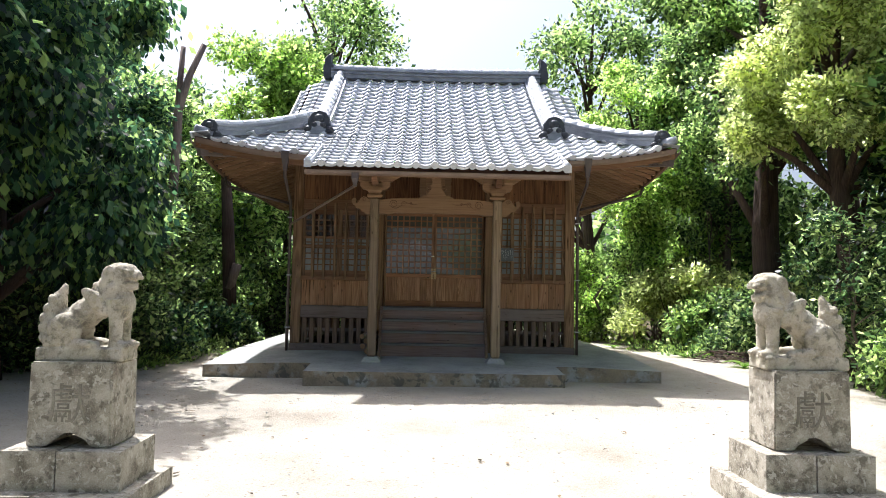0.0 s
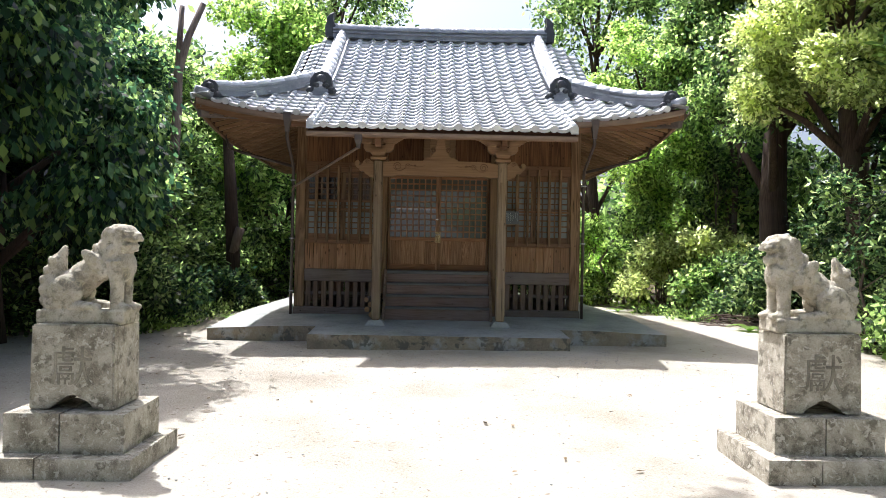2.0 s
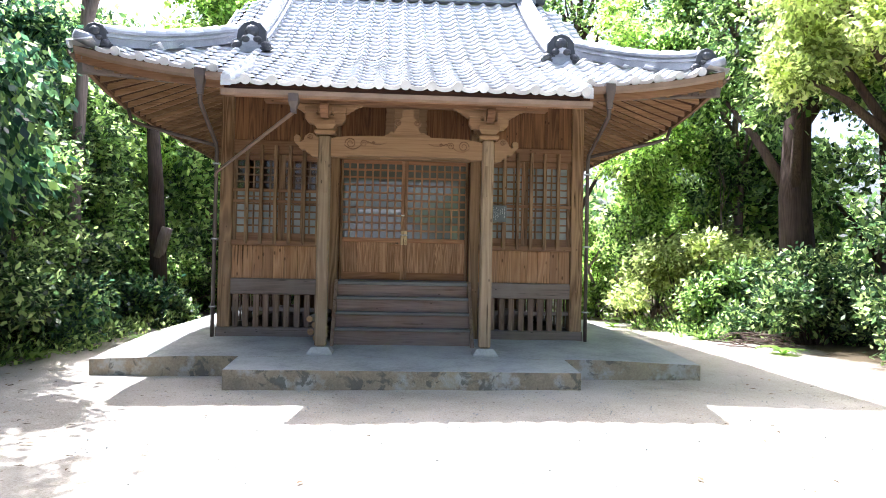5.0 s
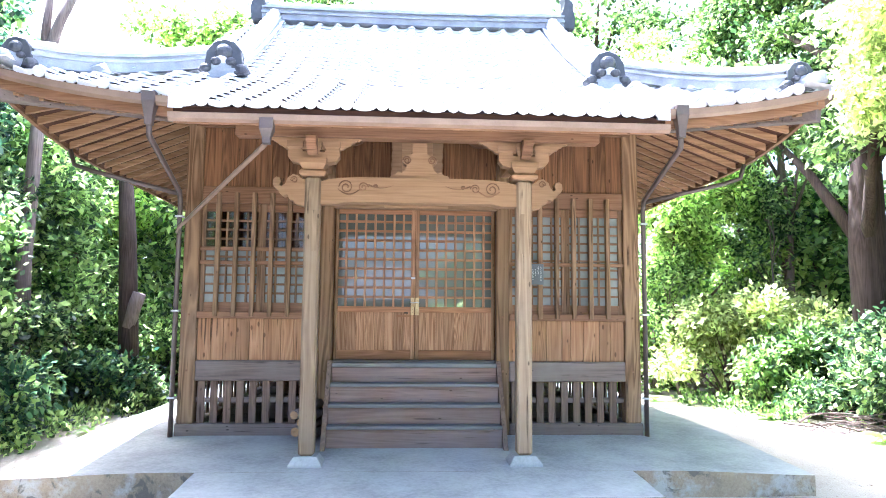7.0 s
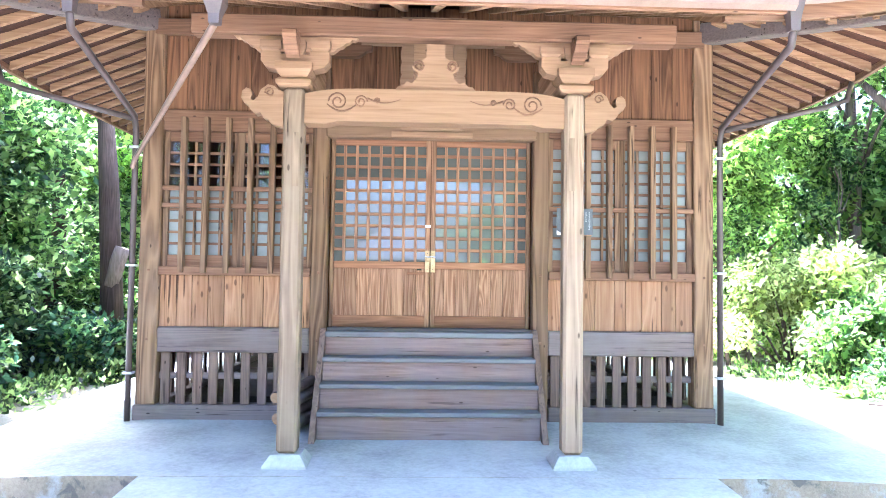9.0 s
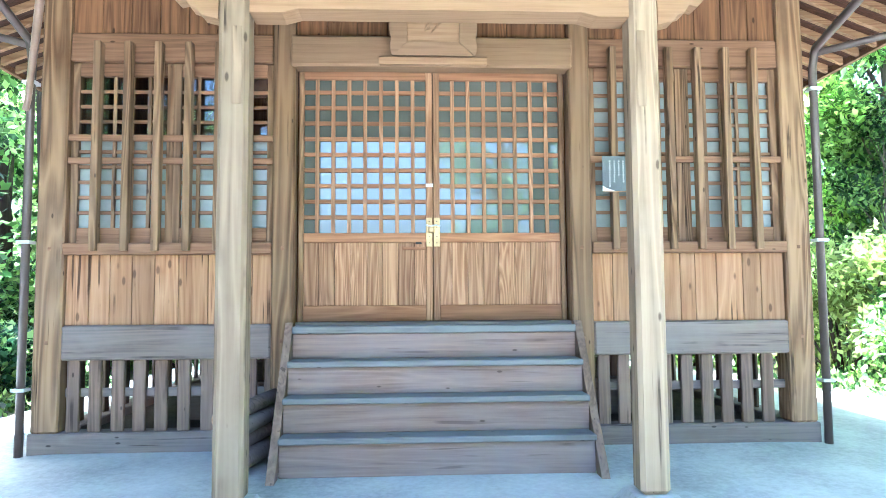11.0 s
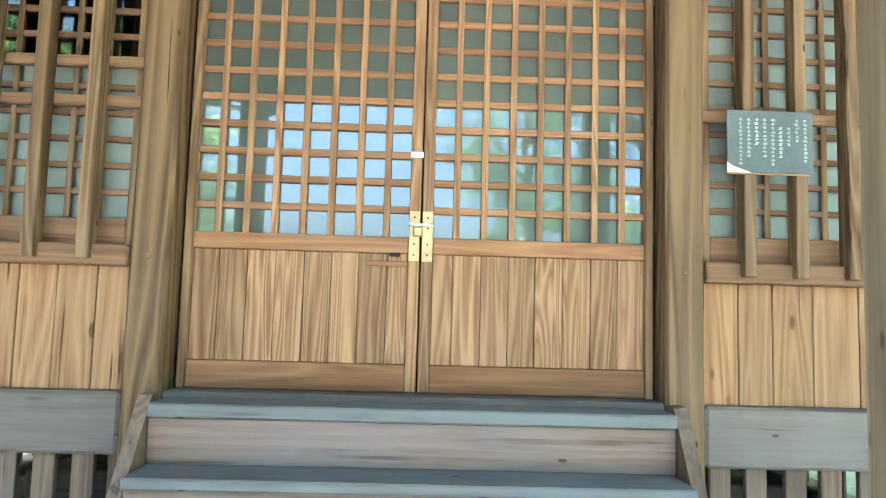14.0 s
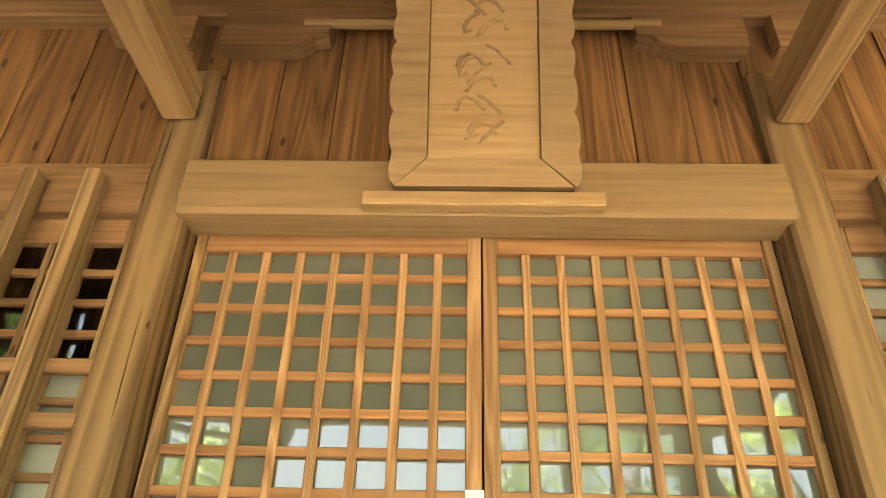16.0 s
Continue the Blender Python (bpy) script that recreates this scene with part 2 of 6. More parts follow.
M_STRAP = speckled("galvanised_steel", [(0.3, (0.4, 0.4, 0.4)), (0.7, (0.55, 0.55, 0.55))], 20.0, 0.4, 0.1, 0.002)
M_BRASS = speckled("worn_brass", [(0.3, (0.32, 0.22, 0.1)), (0.7, (0.52, 0.39, 0.2))], 20.0, 0.45, 0.2, 0.002, spec=0.6)
M_BRASS.node_tree.nodes["Principled BSDF"].inputs["Metallic"].default_value = 0.6
M_PAPER = speckled("white_paper", [(0.3, (0.75, 0.75, 0.72)), (0.7, (0.85, 0.85, 0.82))], 9.0, 0.8)
M_SLATE = speckled("slate_board", [(0.3, (0.075, 0.085, 0.09)), (0.6, (0.13, 0.145, 0.15)), (0.75, (0.19, 0.2, 0.2))], 5.0, 0.7)
M_INK = speckled("white_lettering", [(0.3, (0.6, 0.62, 0.6)), (0.7, (0.75, 0.76, 0.74))], 30.0, 0.8)
M_PANE, nt_, b_ = nodes_of("frosted_window_glass", 0.03, 0.8)
nt_.links.new(ramp(nt_, noise_tex(nt_, coords(nt_, (1, 1, 1)), 2.0), [(0.35, (0.08, 0.092, 0.08)), (0.7, (0.12, 0.133, 0.116))]), b_.inputs["Base Color"])
b_.inputs["IOR"].default_value = 1.75
bump(nt_, b_, noise_tex(nt_, coords(nt_, (1, 1, 1)), 4.0, 1.0), 0.02, 0.01)
M_CLEAR, nt_, b_ = nodes_of("clear_window_glass", 0.0, 0.5)
b_.inputs["Transmission Weight"].default_value = 1.0
b_.inputs["Base Color"].default_value = (0.9, 0.94, 0.92, 1)
b_.inputs["IOR"].default_value = 1.5
M_FROST, nt_, b_ = nodes_of("pale_frosted_glass", 0.22, 0.6)
nt_.links.new(ramp(nt_, noise_tex(nt_, coords(nt_, (1, 1, 1)), 3.0), [(0.35, (0.19, 0.21, 0.2)), (0.7, (0.31, 0.33, 0.315))]), b_.inputs["Base Color"])
L_DARK = leafy("evergreen_leaf", (0.014, 0.04, 0.022), (0.062, 0.135, 0.056), (0.27, 0.38, 0.1), 0.3)
L_MID = leafy("broadleaf", (0.034, 0.07, 0.02), (0.21, 0.32, 0.08), (0.52, 0.62, 0.22), 0.36)
L_BRIGHT = leafy("young_leaf", (0.1, 0.17, 0.035), (0.35, 0.48, 0.1), (0.62, 0.72, 0.22))
L_PALE = leafy("pale_leaf", (0.2, 0.24, 0.07), (0.54, 0.58, 0.2), (0.78, 0.8, 0.42))
L_SHRUB = leafy("shrub_leaf", (0.015, 0.036, 0.014), (0.09, 0.155, 0.05), (0.45, 0.53, 0.2), 0.3)
L_LITTER = leafy("dry_leaf", (0.06, 0.04, 0.02), (0.14, 0.09, 0.05), (0.25, 0.18, 0.1), 0.7)


# ---- building blocks ----
def thing(name, at, label, category, group="", kind=""):
    ob = new(name)
    ob.empty_display_size = 0.1
    ob.matrix_world = Matrix.Translation(at)
    return tagged(ob, label, category, group, kind)


def mesh_of(bm, name, smooth=False):
    me = bpy.data.meshes.new(name)
    bmesh.ops.recalc_face_normals(bm, faces=bm.faces)
    if smooth:
        for f in bm.faces:
            f.smooth = True
    bm.to_mesh(me)
    bm.free()
    return me


def part(name, bm, material, parent=None, label="", smooth=False):
    me = mesh_of(bm, name, smooth) if isinstance(bm, bmesh.types.BMesh) else bm
    if material and not me.materials:
        me.materials.append(material)
    ob = new(name, me)
    if parent:
        ob.parent = parent
        m = parent.matrix_basis if not parent.parent else parent.parent.matrix_basis @ parent.matrix_parent_inverse @ parent.matrix_basis
        ob.matrix_parent_inverse = m.inverted()
    return tagged(ob, label)


def box(bm, x0, x1, y0, y1, z0, z1, bevel=0.005, m=None):
    r = bmesh.ops.create_cube(bm, size=1.0)
    vs = r["verts"]
    for v in vs:
        v.co = Vector((x0 + (v.co.x + 0.5) * (x1 - x0), y0 + (v.co.y + 0.5) * (y1 - y0), z0 + (v.co.z + 0.5) * (z1 - z0)))
        if m:
            v.co = m @ v.co
    if bevel:
        es = {e for v in vs for e in v.link_edges}
        bmesh.ops.bevel(bm, geom=list(es), offset=bevel, segments=1, affect="EDGES")
    return bm


def one_box(*a, **k):
    return box(bmesh.new(), *a, **k)


def prism(bm, outline, y0, y1, m=None):
    """A solid with the outline in x and z, from y0 to y1."""
    n = len(outline)
    front = [bm.verts.new((x, y0, z)) for x, z in outline]
    back = [bm.verts.new((x, y1, z)) for x, z in outline]
    bm.faces.new(front)
    bm.faces.new(back[::-1])
    for i in range(n):
        j = (i + 1) % n
        bm.faces.new((front[j], front[i], back[i], back[j]))
    if m:
        for v in front + back:
            v.co = m @ v.co
    return bm


def tube(bm, pts, radii, seg=10, caps=True):
    """A round bar along pts; radii: one for all or one each."""
    pts = [Vector(p) for p in pts]
    radii = radii if isinstance(radii, (list, tuple)) else [radii] * len(pts)
    rings = []
    up = Vector((0.13, 0.21, 0.97)).normalized()
    for i, (p, r) in enumerate(zip(pts, radii)):
        d = (pts[min(i + 1, len(pts) - 1)] - pts[max(i - 1, 0)]).normalized()
        s = d.cross(up)
        if s.length < 0.05:
            s = d.cross(Vector((1, 0, 0)))
        s.normalize()
        u = s.cross(d)
        rings.append([bm.verts.new(p + r * (math.cos(a) * s + math.sin(a) * u)) for a in (2 * math.pi * k / seg for k in range(seg))])
    for a, b in zip(rings, rings[1:]):
        for k in range(seg):
            bm.faces.new((a[k], a[(k + 1) % seg], b[(k + 1) % seg], b[k]))
    if caps:
        bm.faces.new(rings[0][::-1])
        bm.faces.new(rings[-1])
    return bm


def ball(bm, at, radii, turn=(0, 0, 0), seg=12):
    m = Matrix.LocRotScale(at, Euler([radians(a) for a in turn]), radii)
    bmesh.ops.create_uvsphere(bm, u_segments=seg, v_segments=seg * 2 // 3, radius=1.0, matrix=m)
    return bm


def arrays_mesh(name, verts, faces):
    me = bpy.data.meshes.new(name)
    n, f = len(verts), len(faces)
    me.vertices.add(n)
    me.vertices.foreach_set("co", np.asarray(verts, np.float32).ravel())
    k = faces.shape[1]
    me.loops.add(f * k)
    me.loops.foreach_set("vertex_index", faces.astype(np.int32).ravel())
    me.polygons.add(f)
    me.polygons.foreach_set("loop_start", np.arange(0, f * k, k, dtype=np.int32))
    me.polygons.foreach_set("loop_total", np.full(f, k, np.int32))
    me.update(calc_edges=True)
    return me


# ---- the lie of the land ----
CX = -0.045            # the hall's middle line
WALL_Y = 12.64         # face of the front wall
BACK_Y = 17.4


def ground_z(x, y):
    t = min(1.0, max(0.0, (y - 5.6) / 4.4))
    t = t * t * (3 - 2 * t)
    side = max(0.0, abs(x) - 6.5)
    return 0.05 + 0.12 * t + 0.02 * math.sin(x * 0.9) * math.cos(y * 0.7) + min(0.5, 0.03 * side)


def floor_z(x, y):
    """The platform's top, which falls a little to the front and the sides."""
    return 0.364 + 0.048 * (min(y, 13.0) - 10.4) - 0.042 * max(0.0, abs(x - CX) - 2.3)


# ground: one sheet, finer near the walk
xs = sorted({round(v, 3) for v in [*np.linspace(-12, 12, 97), *np.linspace(-150, -12, 24), *np.linspace(12, 150, 24)]})
ys = sorted({round(v, 3) for v in [*np.linspace(-4, 22, 105), *np.linspace(-150, -4, 24), *np.linspace(22, 170, 24)]})
gv = np.array([(x, y, ground_z(x, y) + 0.012 * noise.noise((x * 1.7, y * 1.7, 0))) for y in ys for x in xs])
nx = len(xs)
gf = np.array([(j * nx + i, j * nx + i + 1, (j + 1) * nx + i + 1, (j + 1) * nx + i) for j in range(len(ys) - 1) for i in range(nx - 1)])
M_GROUND, nt_, b_ = nodes_of("pale_sandy_ground", 0.95, 0.1)
v_ = coords(nt_, (1, 1, 1))
grit = noise_tex(nt_, v_, 60.0, 5.0, 0.75)
wash = noise_tex(nt_, v_, 0.55, 6.0, 0.6)
sand = ramp(nt_, mixed(nt_, "MIX", 0.45, wash, grit), [(0.34, (0.22, 0.19, 0.145)), (0.48, (0.4, 0.365, 0.3)), (0.62, (0.51, 0.47, 0.4))])
speck = noise_tex(nt_, v_, 23.0, 2.0, 0.5)
sand = mixed(nt_, "MIX", ramp(nt_, speck, [(0.66, (0, 0, 0)), (0.72, (0.7, 0.7, 0.7))]), sand, (0.16, 0.12, 0.08))
# leaf mould beyond the swept court
sep = nt_.nodes.new("ShaderNodeSeparateXYZ")
nt_.links.new(v_, sep.inputs[0])
edge = nt_.nodes.new("ShaderNodeMath")
edge.operation = "ABSOLUTE"
nt_.links.new(sep.outputs[0], edge.inputs[0])
rag = nt_.nodes.new("ShaderNodeMath")
rag.operation = "MULTIPLY_ADD"
rag.inputs[1].default_value = 3.0
nt_.links.new(noise_tex(nt_, v_, 0.8, 6.0, 0.6), rag.inputs[0])
nt_.links.new(edge.outputs[0], rag.inputs[2])
rng_ = nt_.nodes.new("ShaderNodeMapRange")
rng_.inputs["From Min"].default_value, rng_.inputs["From Max"].default_value = 7.6, 8.4
nt_.links.new(rag.outputs[0], rng_.inputs[0])
mould = ramp(nt_, grit, [(0.35, (0.05, 0.04, 0.025)), (0.6, (0.13, 0.1, 0.06)), (0.7, (0.2, 0.16, 0.09))])
nt_.links.new(mixed(nt_, "MIX", rng_.outputs[0], sand, mould), b_.inputs["Base Color"])
bump(nt_, b_, mixed(nt_, "MIX", 0.7, wash, grit), 0.9, 0.03)
tagged(part("ground", arrays_mesh("ground", gv, gf), M_GROUND), "pale sandy court of trodden earth and fine gravel", "ground", kind="structure")

# concrete platform: main slab and the apron before the steps
platform = thing("concrete_platform", (CX, 12, 0.1), "low grey concrete platform with stained edges under the hall", "platform")


def slab(name, x0, x1, y0, y1, material_side, label):
    nxx, nyy = 24, 16
    bm = bmesh.new()
    top, low = {}, {}
    for i in range(nxx + 1):
        for j in range(nyy + 1):
            x, y = x0 + (x1 - x0) * i / nxx, y0 + (y1 - y0) * j / nyy
            wob = 0.012 * noise.noise((x * 1.9, y * 1.9, 3.1))
            ex = wob if i in (0, nxx) else 0
            ey = wob if j in (0, nyy) else 0
            top[i, j] = bm.verts.new((x + ex, y + ey, floor_z(x, y) + 0.004 * noise.noise((x * 3, y * 3, 0))))
    for i in range(nxx):
        for j in range(nyy):
            bm.faces.new((top[i, j], top[i + 1, j], top[i + 1, j + 1], top[i, j + 1]))
    rim = [(i, 0) for i in range(nxx)] + [(nxx, j) for j in range(nyy)] + [(i, nyy) for i in range(nxx, 0, -1)] + [(0, j) for j in range(nyy, 0, -1)]
    bottom = [bm.verts.new((top[k].co.x, top[k].co.y, -0.1)) for k in rim]
    mid = [bm.verts.new(top[k].co + Vector((0, 0, -0.02))) for k in rim]
    for a in range(len(rim)):
        b = (a + 1) % len(rim)
        f = bm.faces.new((top[rim[b]], top[rim[a]], mid[a], mid[b]))
        g = bm.faces.new((mid[b], mid[a], bottom[a], bottom[b]))
        f.material_index = g.material_index = 1
    ob = part(name, bm, M_CONCRETE, platform, label)
    ob.data.materials.append(material_side)
    return ob


slab("slab", CX - 3.5, CX + 3.52, 11.165, 18.6, M_CONCRETE_OLD, "smooth concrete slab")
slab("apron", CX - 1.86, CX + 1.88, 10.4, 11.161, M_CONCRETE_OLD, "concrete apron with a crumbling stained edge")

# ---- the hall ----
hall = thing("shrine_hall", (CX, 15, 0.47), "weathered cedar shrine hall with a grey tiled hip-and-gable roof", "shrine")
Z = dict(sill0=0.465, sill1=0.59, nuki0=1.03, nuki1=1.245, wsill0=1.684, wsill1=1.757, win1=2.92, head1=3.105, top=4.05)
CORNER, DOORPOST = 2.385, 0.953
PW = 0.17


def post(x, y, z0, z1, w, mat, parent=hall, name="post"):
    bm = bmesh.new()
    box(bm, x - w / 2, x + w / 2, y - w / 2, y + w / 2, z0, z1, 0.012)
    return part(name, bm, mat, parent)


for x in (-CORNER, CORNER):
    post(CX + x, WALL_Y + 0.05, Z["sill1"], Z["top"], PW, W_POST)
    post(CX + x, BACK_Y - 0.05, Z["sill1"], Z["top"], PW, W_POST)
for x in (-DOORPOST, DOORPOST):
    post(CX + x, WALL_Y + 0.03, 0.46, 3.5, 0.14, W_POST)
    part("door_jamb", one_box(CX + x - math.copysign(0.098, x) - 0.014, CX + x - math.copysign(0.098, x) + 0.014, WALL_Y + 0.062, WALL_Y + 0.14, 1.253, 2.92, 0.003), W_POST, hall)

# square wooden plugs over the joints
for x, y in ((-CORNER, WALL_Y - 0.035), (CORNER, WALL_Y - 0.035), (-DOORPOST, WALL_Y - 0.04), (DOORPOST, WALL_Y - 0.04)):
    for z in (1.14, 1.72):
        part("joint_plug", one_box(CX + x - 0.011, CX + x + 0.011, y - 0.003, y + 0.004, z - 0.011, z + 0.011, 0.002), W_PLUG_GROOVE_SHADE, hall)
# ground sills
for n, a in (("ground_sill", (CX - CORNER - 0.1, CX - DOORPOST - 0.071, WALL_Y - 0.04, WALL_Y + 0.13)), ("ground_sill", (CX + DOORPOST + 0.071, CX + CORNER + 0.1, WALL_Y - 0.04, WALL_Y + 0.13)),
             ("ground_sill", (CX - CORNER - 0.1, CX + CORNER + 0.1, BACK_Y - 0.13, BACK_Y + 0.04))):
    part(n, one_box(*a, Z["sill0"] - 0.03, Z["sill1"], 0.01), W_GREY, hall)
for s in (-1, 1):
    part("ground_sill", one_box(CX + s * CORNER - 0.085, CX + s * CORNER + 0.085, WALL_Y + 0.134, BACK_Y - 0.134, Z["sill0"] - 0.03, Z["sill1"], 0.01), W_GREY, hall)
    part("side_beam", one_box(CX + s * CORNER - 0.06, CX + s * CORNER + 0.06, WALL_Y + 0.14, BACK_Y - 0.14, Z["nuki0"], Z["nuki1"], 0.01), W_GREY, hall)
    # boarded side wall
    for k in range(24):
        y0 = WALL_Y + 0.14 + k * (BACK_Y - WALL_Y - 0.28) / 24
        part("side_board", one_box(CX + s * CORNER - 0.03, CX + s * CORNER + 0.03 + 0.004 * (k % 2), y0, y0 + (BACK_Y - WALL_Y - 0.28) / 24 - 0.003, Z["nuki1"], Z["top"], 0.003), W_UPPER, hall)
    for k in range(23):
        y0 = WALL_Y + 0.2 + k * 0.2 + 0.012 * math.sin(k * 2.3)
        part("underfloor_slat", one_box(CX + s * CORNER - 0.011, CX + s * CORNER + 0.011, y0, y0 + 0.075, Z["sill1"], Z["nuki0"], 0.004), W_GREY_Z, hall)
part("back_wall", one_box(CX - CORNER, CX + CORNER, BACK_Y - 0.08, BACK_Y - 0.02, Z["nuki0"], Z["top"]), W_UPPER, hall)
for k in range(20):
    x0 = CX - CORNER + 0.12 + k * 0.232
    part("underfloor_slat", one_box(x0, x0 + 0.09, BACK_Y - 0.07, BACK_Y - 0.03, Z["sill1"], Z["nuki0"], 0.004), W_GREY_Z, hall)
# added dark sheet over the platform: underfloor shade put into its colour
part("earth_bed", one_box(CX - CORNER + 0.09, CX + CORNER - 0.09, WALL_Y + 0.135, BACK_Y - 0.135, 0.4, 0.535, 0), M_UNDERFLOOR_SHADE, hall, "dark bed added for the shade under the floor")
# the deck's dark wood deepens the underfloor shade as well
part("floor_deck", one_box(CX - CORNER + 0.09, CX + CORNER - 0.09, WALL_Y + 0.2, BACK_Y - 0.15, 1.05, 1.12, 0), W_UPPER, hall)
for k in range(3):
    y0 = WALL_Y + 1.1 + k * 1.2
    for x in (-1.5, -0.5, 0.5, 1.5):
        part("floor_strut", one_box(CX + x - 0.05, CX + x + 0.05, y0, y0 + 0.1, 0.45, 1.05, 0.006), W_GREY_Z, hall)

for y0 in (WALL_Y + 0.75, WALL_Y + 2.6):
    part("sleeper_beam", one_box(CX - 1.75, CX + 1.75, y0, y0 + 0.14, 0.44, 0.8, 0.01), W_GREY, hall)
rnd = random.Random(4)
for s in (-1, 1):
    xa, xb = CX + s * (DOORPOST + 0.0705), CX + s * (CORNER - 0.085)
    x0, x1 = min(xa, xb), max(xa, xb)
    # slats below the floor
    pitch = (x1 - x0) / 9.5
    for k in range(10 if s < 0 else 9):
        c = x0 + (k + 0.5) * pitch + rnd.uniform(-0.008, 0.008)
        part("underfloor_slat", one_box(c - 0.038, min(x1, c + 0.038), WALL_Y + 0.005, WALL_Y + 0.035, Z["sill1"], Z["nuki0"], 0.004), W_GREY_Z, hall)
    part("slat_rail", one_box(x0, x1, WALL_Y + 0.04, WALL_Y + 0.06, 0.8, 0.855, 0.004), W_GREY, hall)
    part("floor_beam", one_box(x0, x1, WALL_Y - 0.035, WALL_Y + 0.08, Z["nuki0"], Z["nuki1"], 0.012), W_GREY, hall)
    # skirting boards
    n = 9
    edges = [x0 + (x1 - x0) * (k + (rnd.uniform(-0.2, 0.2) if 0 < k < n else 0)) / n for k in range(n + 1)]
    for a, b in zip(edges, edges[1:]):
        part("skirting_board", one_box(a + 0.0015, b - 0.0015, WALL_Y + 0.005 + rnd.uniform(0, 0.003), WALL_Y + 0.03, Z["nuki1"], Z["wsill0"], 0.003), W_PLANK, hall)
    # lintel and boards above
    part("lintel", one_box(x0, x1, WALL_Y - 0.02, WALL_Y + 0.08, Z["win1"], Z["head1"], 0.008), W_BEAM, hall)
    n = 7
    for k in range(n):
        a = x0 + (x1 - x0) * k / n
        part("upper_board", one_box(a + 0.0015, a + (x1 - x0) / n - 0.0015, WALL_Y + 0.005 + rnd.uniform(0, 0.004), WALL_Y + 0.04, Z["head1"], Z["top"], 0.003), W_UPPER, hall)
    # lattice window
    win = part("window", one_box(x0, x1, WALL_Y - 0.055, WALL_Y + 0.08, Z["wsill0"], Z["wsill1"], 0.006), W_BEAM, hall, "wooden lattice window with upright bars")
    split = Z["win1"] if s > 0 else 2.44
    part("pane", one_box(x0, x1, WALL_Y + 0.062, WALL_Y + 0.068, Z["wsill1"], split, 0), M_FROST, win, "pale frosted glass")
    if s < 0:
        part("pane", one_box(x0, x1, WALL_Y + 0.062, WALL_Y + 0.066, split + 0.002, Z["win1"], 0), M_CLEAR, win, "clear dark window glass")
    half = (x0 + x1) / 2
    for a, b in ((x0, half), (half, x1)):
        for q in ((a, a + 0.045), (b - 0.045, b)):
            part("sash_stile", one_box(*q, WALL_Y + 0.025, WALL_Y + 0.06, Z["wsill1"], Z["win1"], 0.003), W_POST, win)
        part("sash_rail", one_box(a + 0.046, b - 0.046, WALL_Y + 0.026, WALL_Y + 0.06, Z["wsill1"], Z["wsill1"] + 0.1, 0.003), W_BEAM, win)
        part("sash_rail", one_box(a + 0.046, b - 0.046, WALL_Y + 0.026, WALL_Y + 0.06, Z["win1"] - 0.085, Z["win1"], 0.003), W_BEAM, win)
        for k in range(1, 5):
            c = a + 0.046 + (b - a - 0.092) * k / 5
            part("muntin", one_box(c - 0.011, c + 0.011, WALL_Y + 0.03, WALL_Y + 0.05, Z["wsill1"] + 0.1, Z["win1"] - 0.085, 0.002), W_POST, win)
        for k in range(1, 10):
            c = Z["wsill1"] + 0.1 + (Z["win1"] - Z["wsill1"] - 0.185) * k / 10
            part("muntin", one_box(a + 0.046, b - 0.046, WALL_Y + 0.034, WALL_Y + 0.054, c - 0.011, c + 0.011, 0.002), W_BEAM, win)
    for k in range(6):
        c = CX + s * (1.168 + 0.188 * k)
        part("window_bar", one_box(c - 0.022, c + 0.022, WALL_Y - 0.09, WALL_Y - 0.022, Z["wsill0"] + 0.02, 3.03, 0.004), W_POST, win)
    for c in ((2.28, 2.427) if s < 0 else (2.3,)):
        part("window_rail", one_box(x0, x1, WALL_Y - 0.019, WALL_Y + 0.012, c - 0.02, c + 0.02, 0.004), W_BEAM, win)

# door head, boards above it
part("door_head", one_box(CX - DOORPOST + 0.045, CX + DOORPOST - 0.045, WALL_Y - 0.07, WALL_Y + 0.072, 2.888, 3.09, 0.014), W_CARVED, hall)
n = 9
for k in range(n):
    a = CX - DOORPOST + 0.071 + k * 2 * (DOORPOST - 0.071) / n
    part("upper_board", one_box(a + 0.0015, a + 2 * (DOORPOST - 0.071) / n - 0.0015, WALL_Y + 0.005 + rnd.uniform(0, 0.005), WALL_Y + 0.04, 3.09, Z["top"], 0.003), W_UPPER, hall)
for s in (-1, 1):
    part("upper_post", one_box(CX + s * DOORPOST - 0.07, CX + s * DOORPOST + 0.07, WALL_Y - 0.01, WALL_Y + 0.1, 3.5, Z["top"], 0.006), W_UPPER, hall)
part("door_sill", one_box(CX - DOORPOST + 0.071, CX + DOORPOST - 0.071, WALL_Y - 0.03, WALL_Y + 0.16, 1.185, 1.252, 0.006), W_GREY, hall)

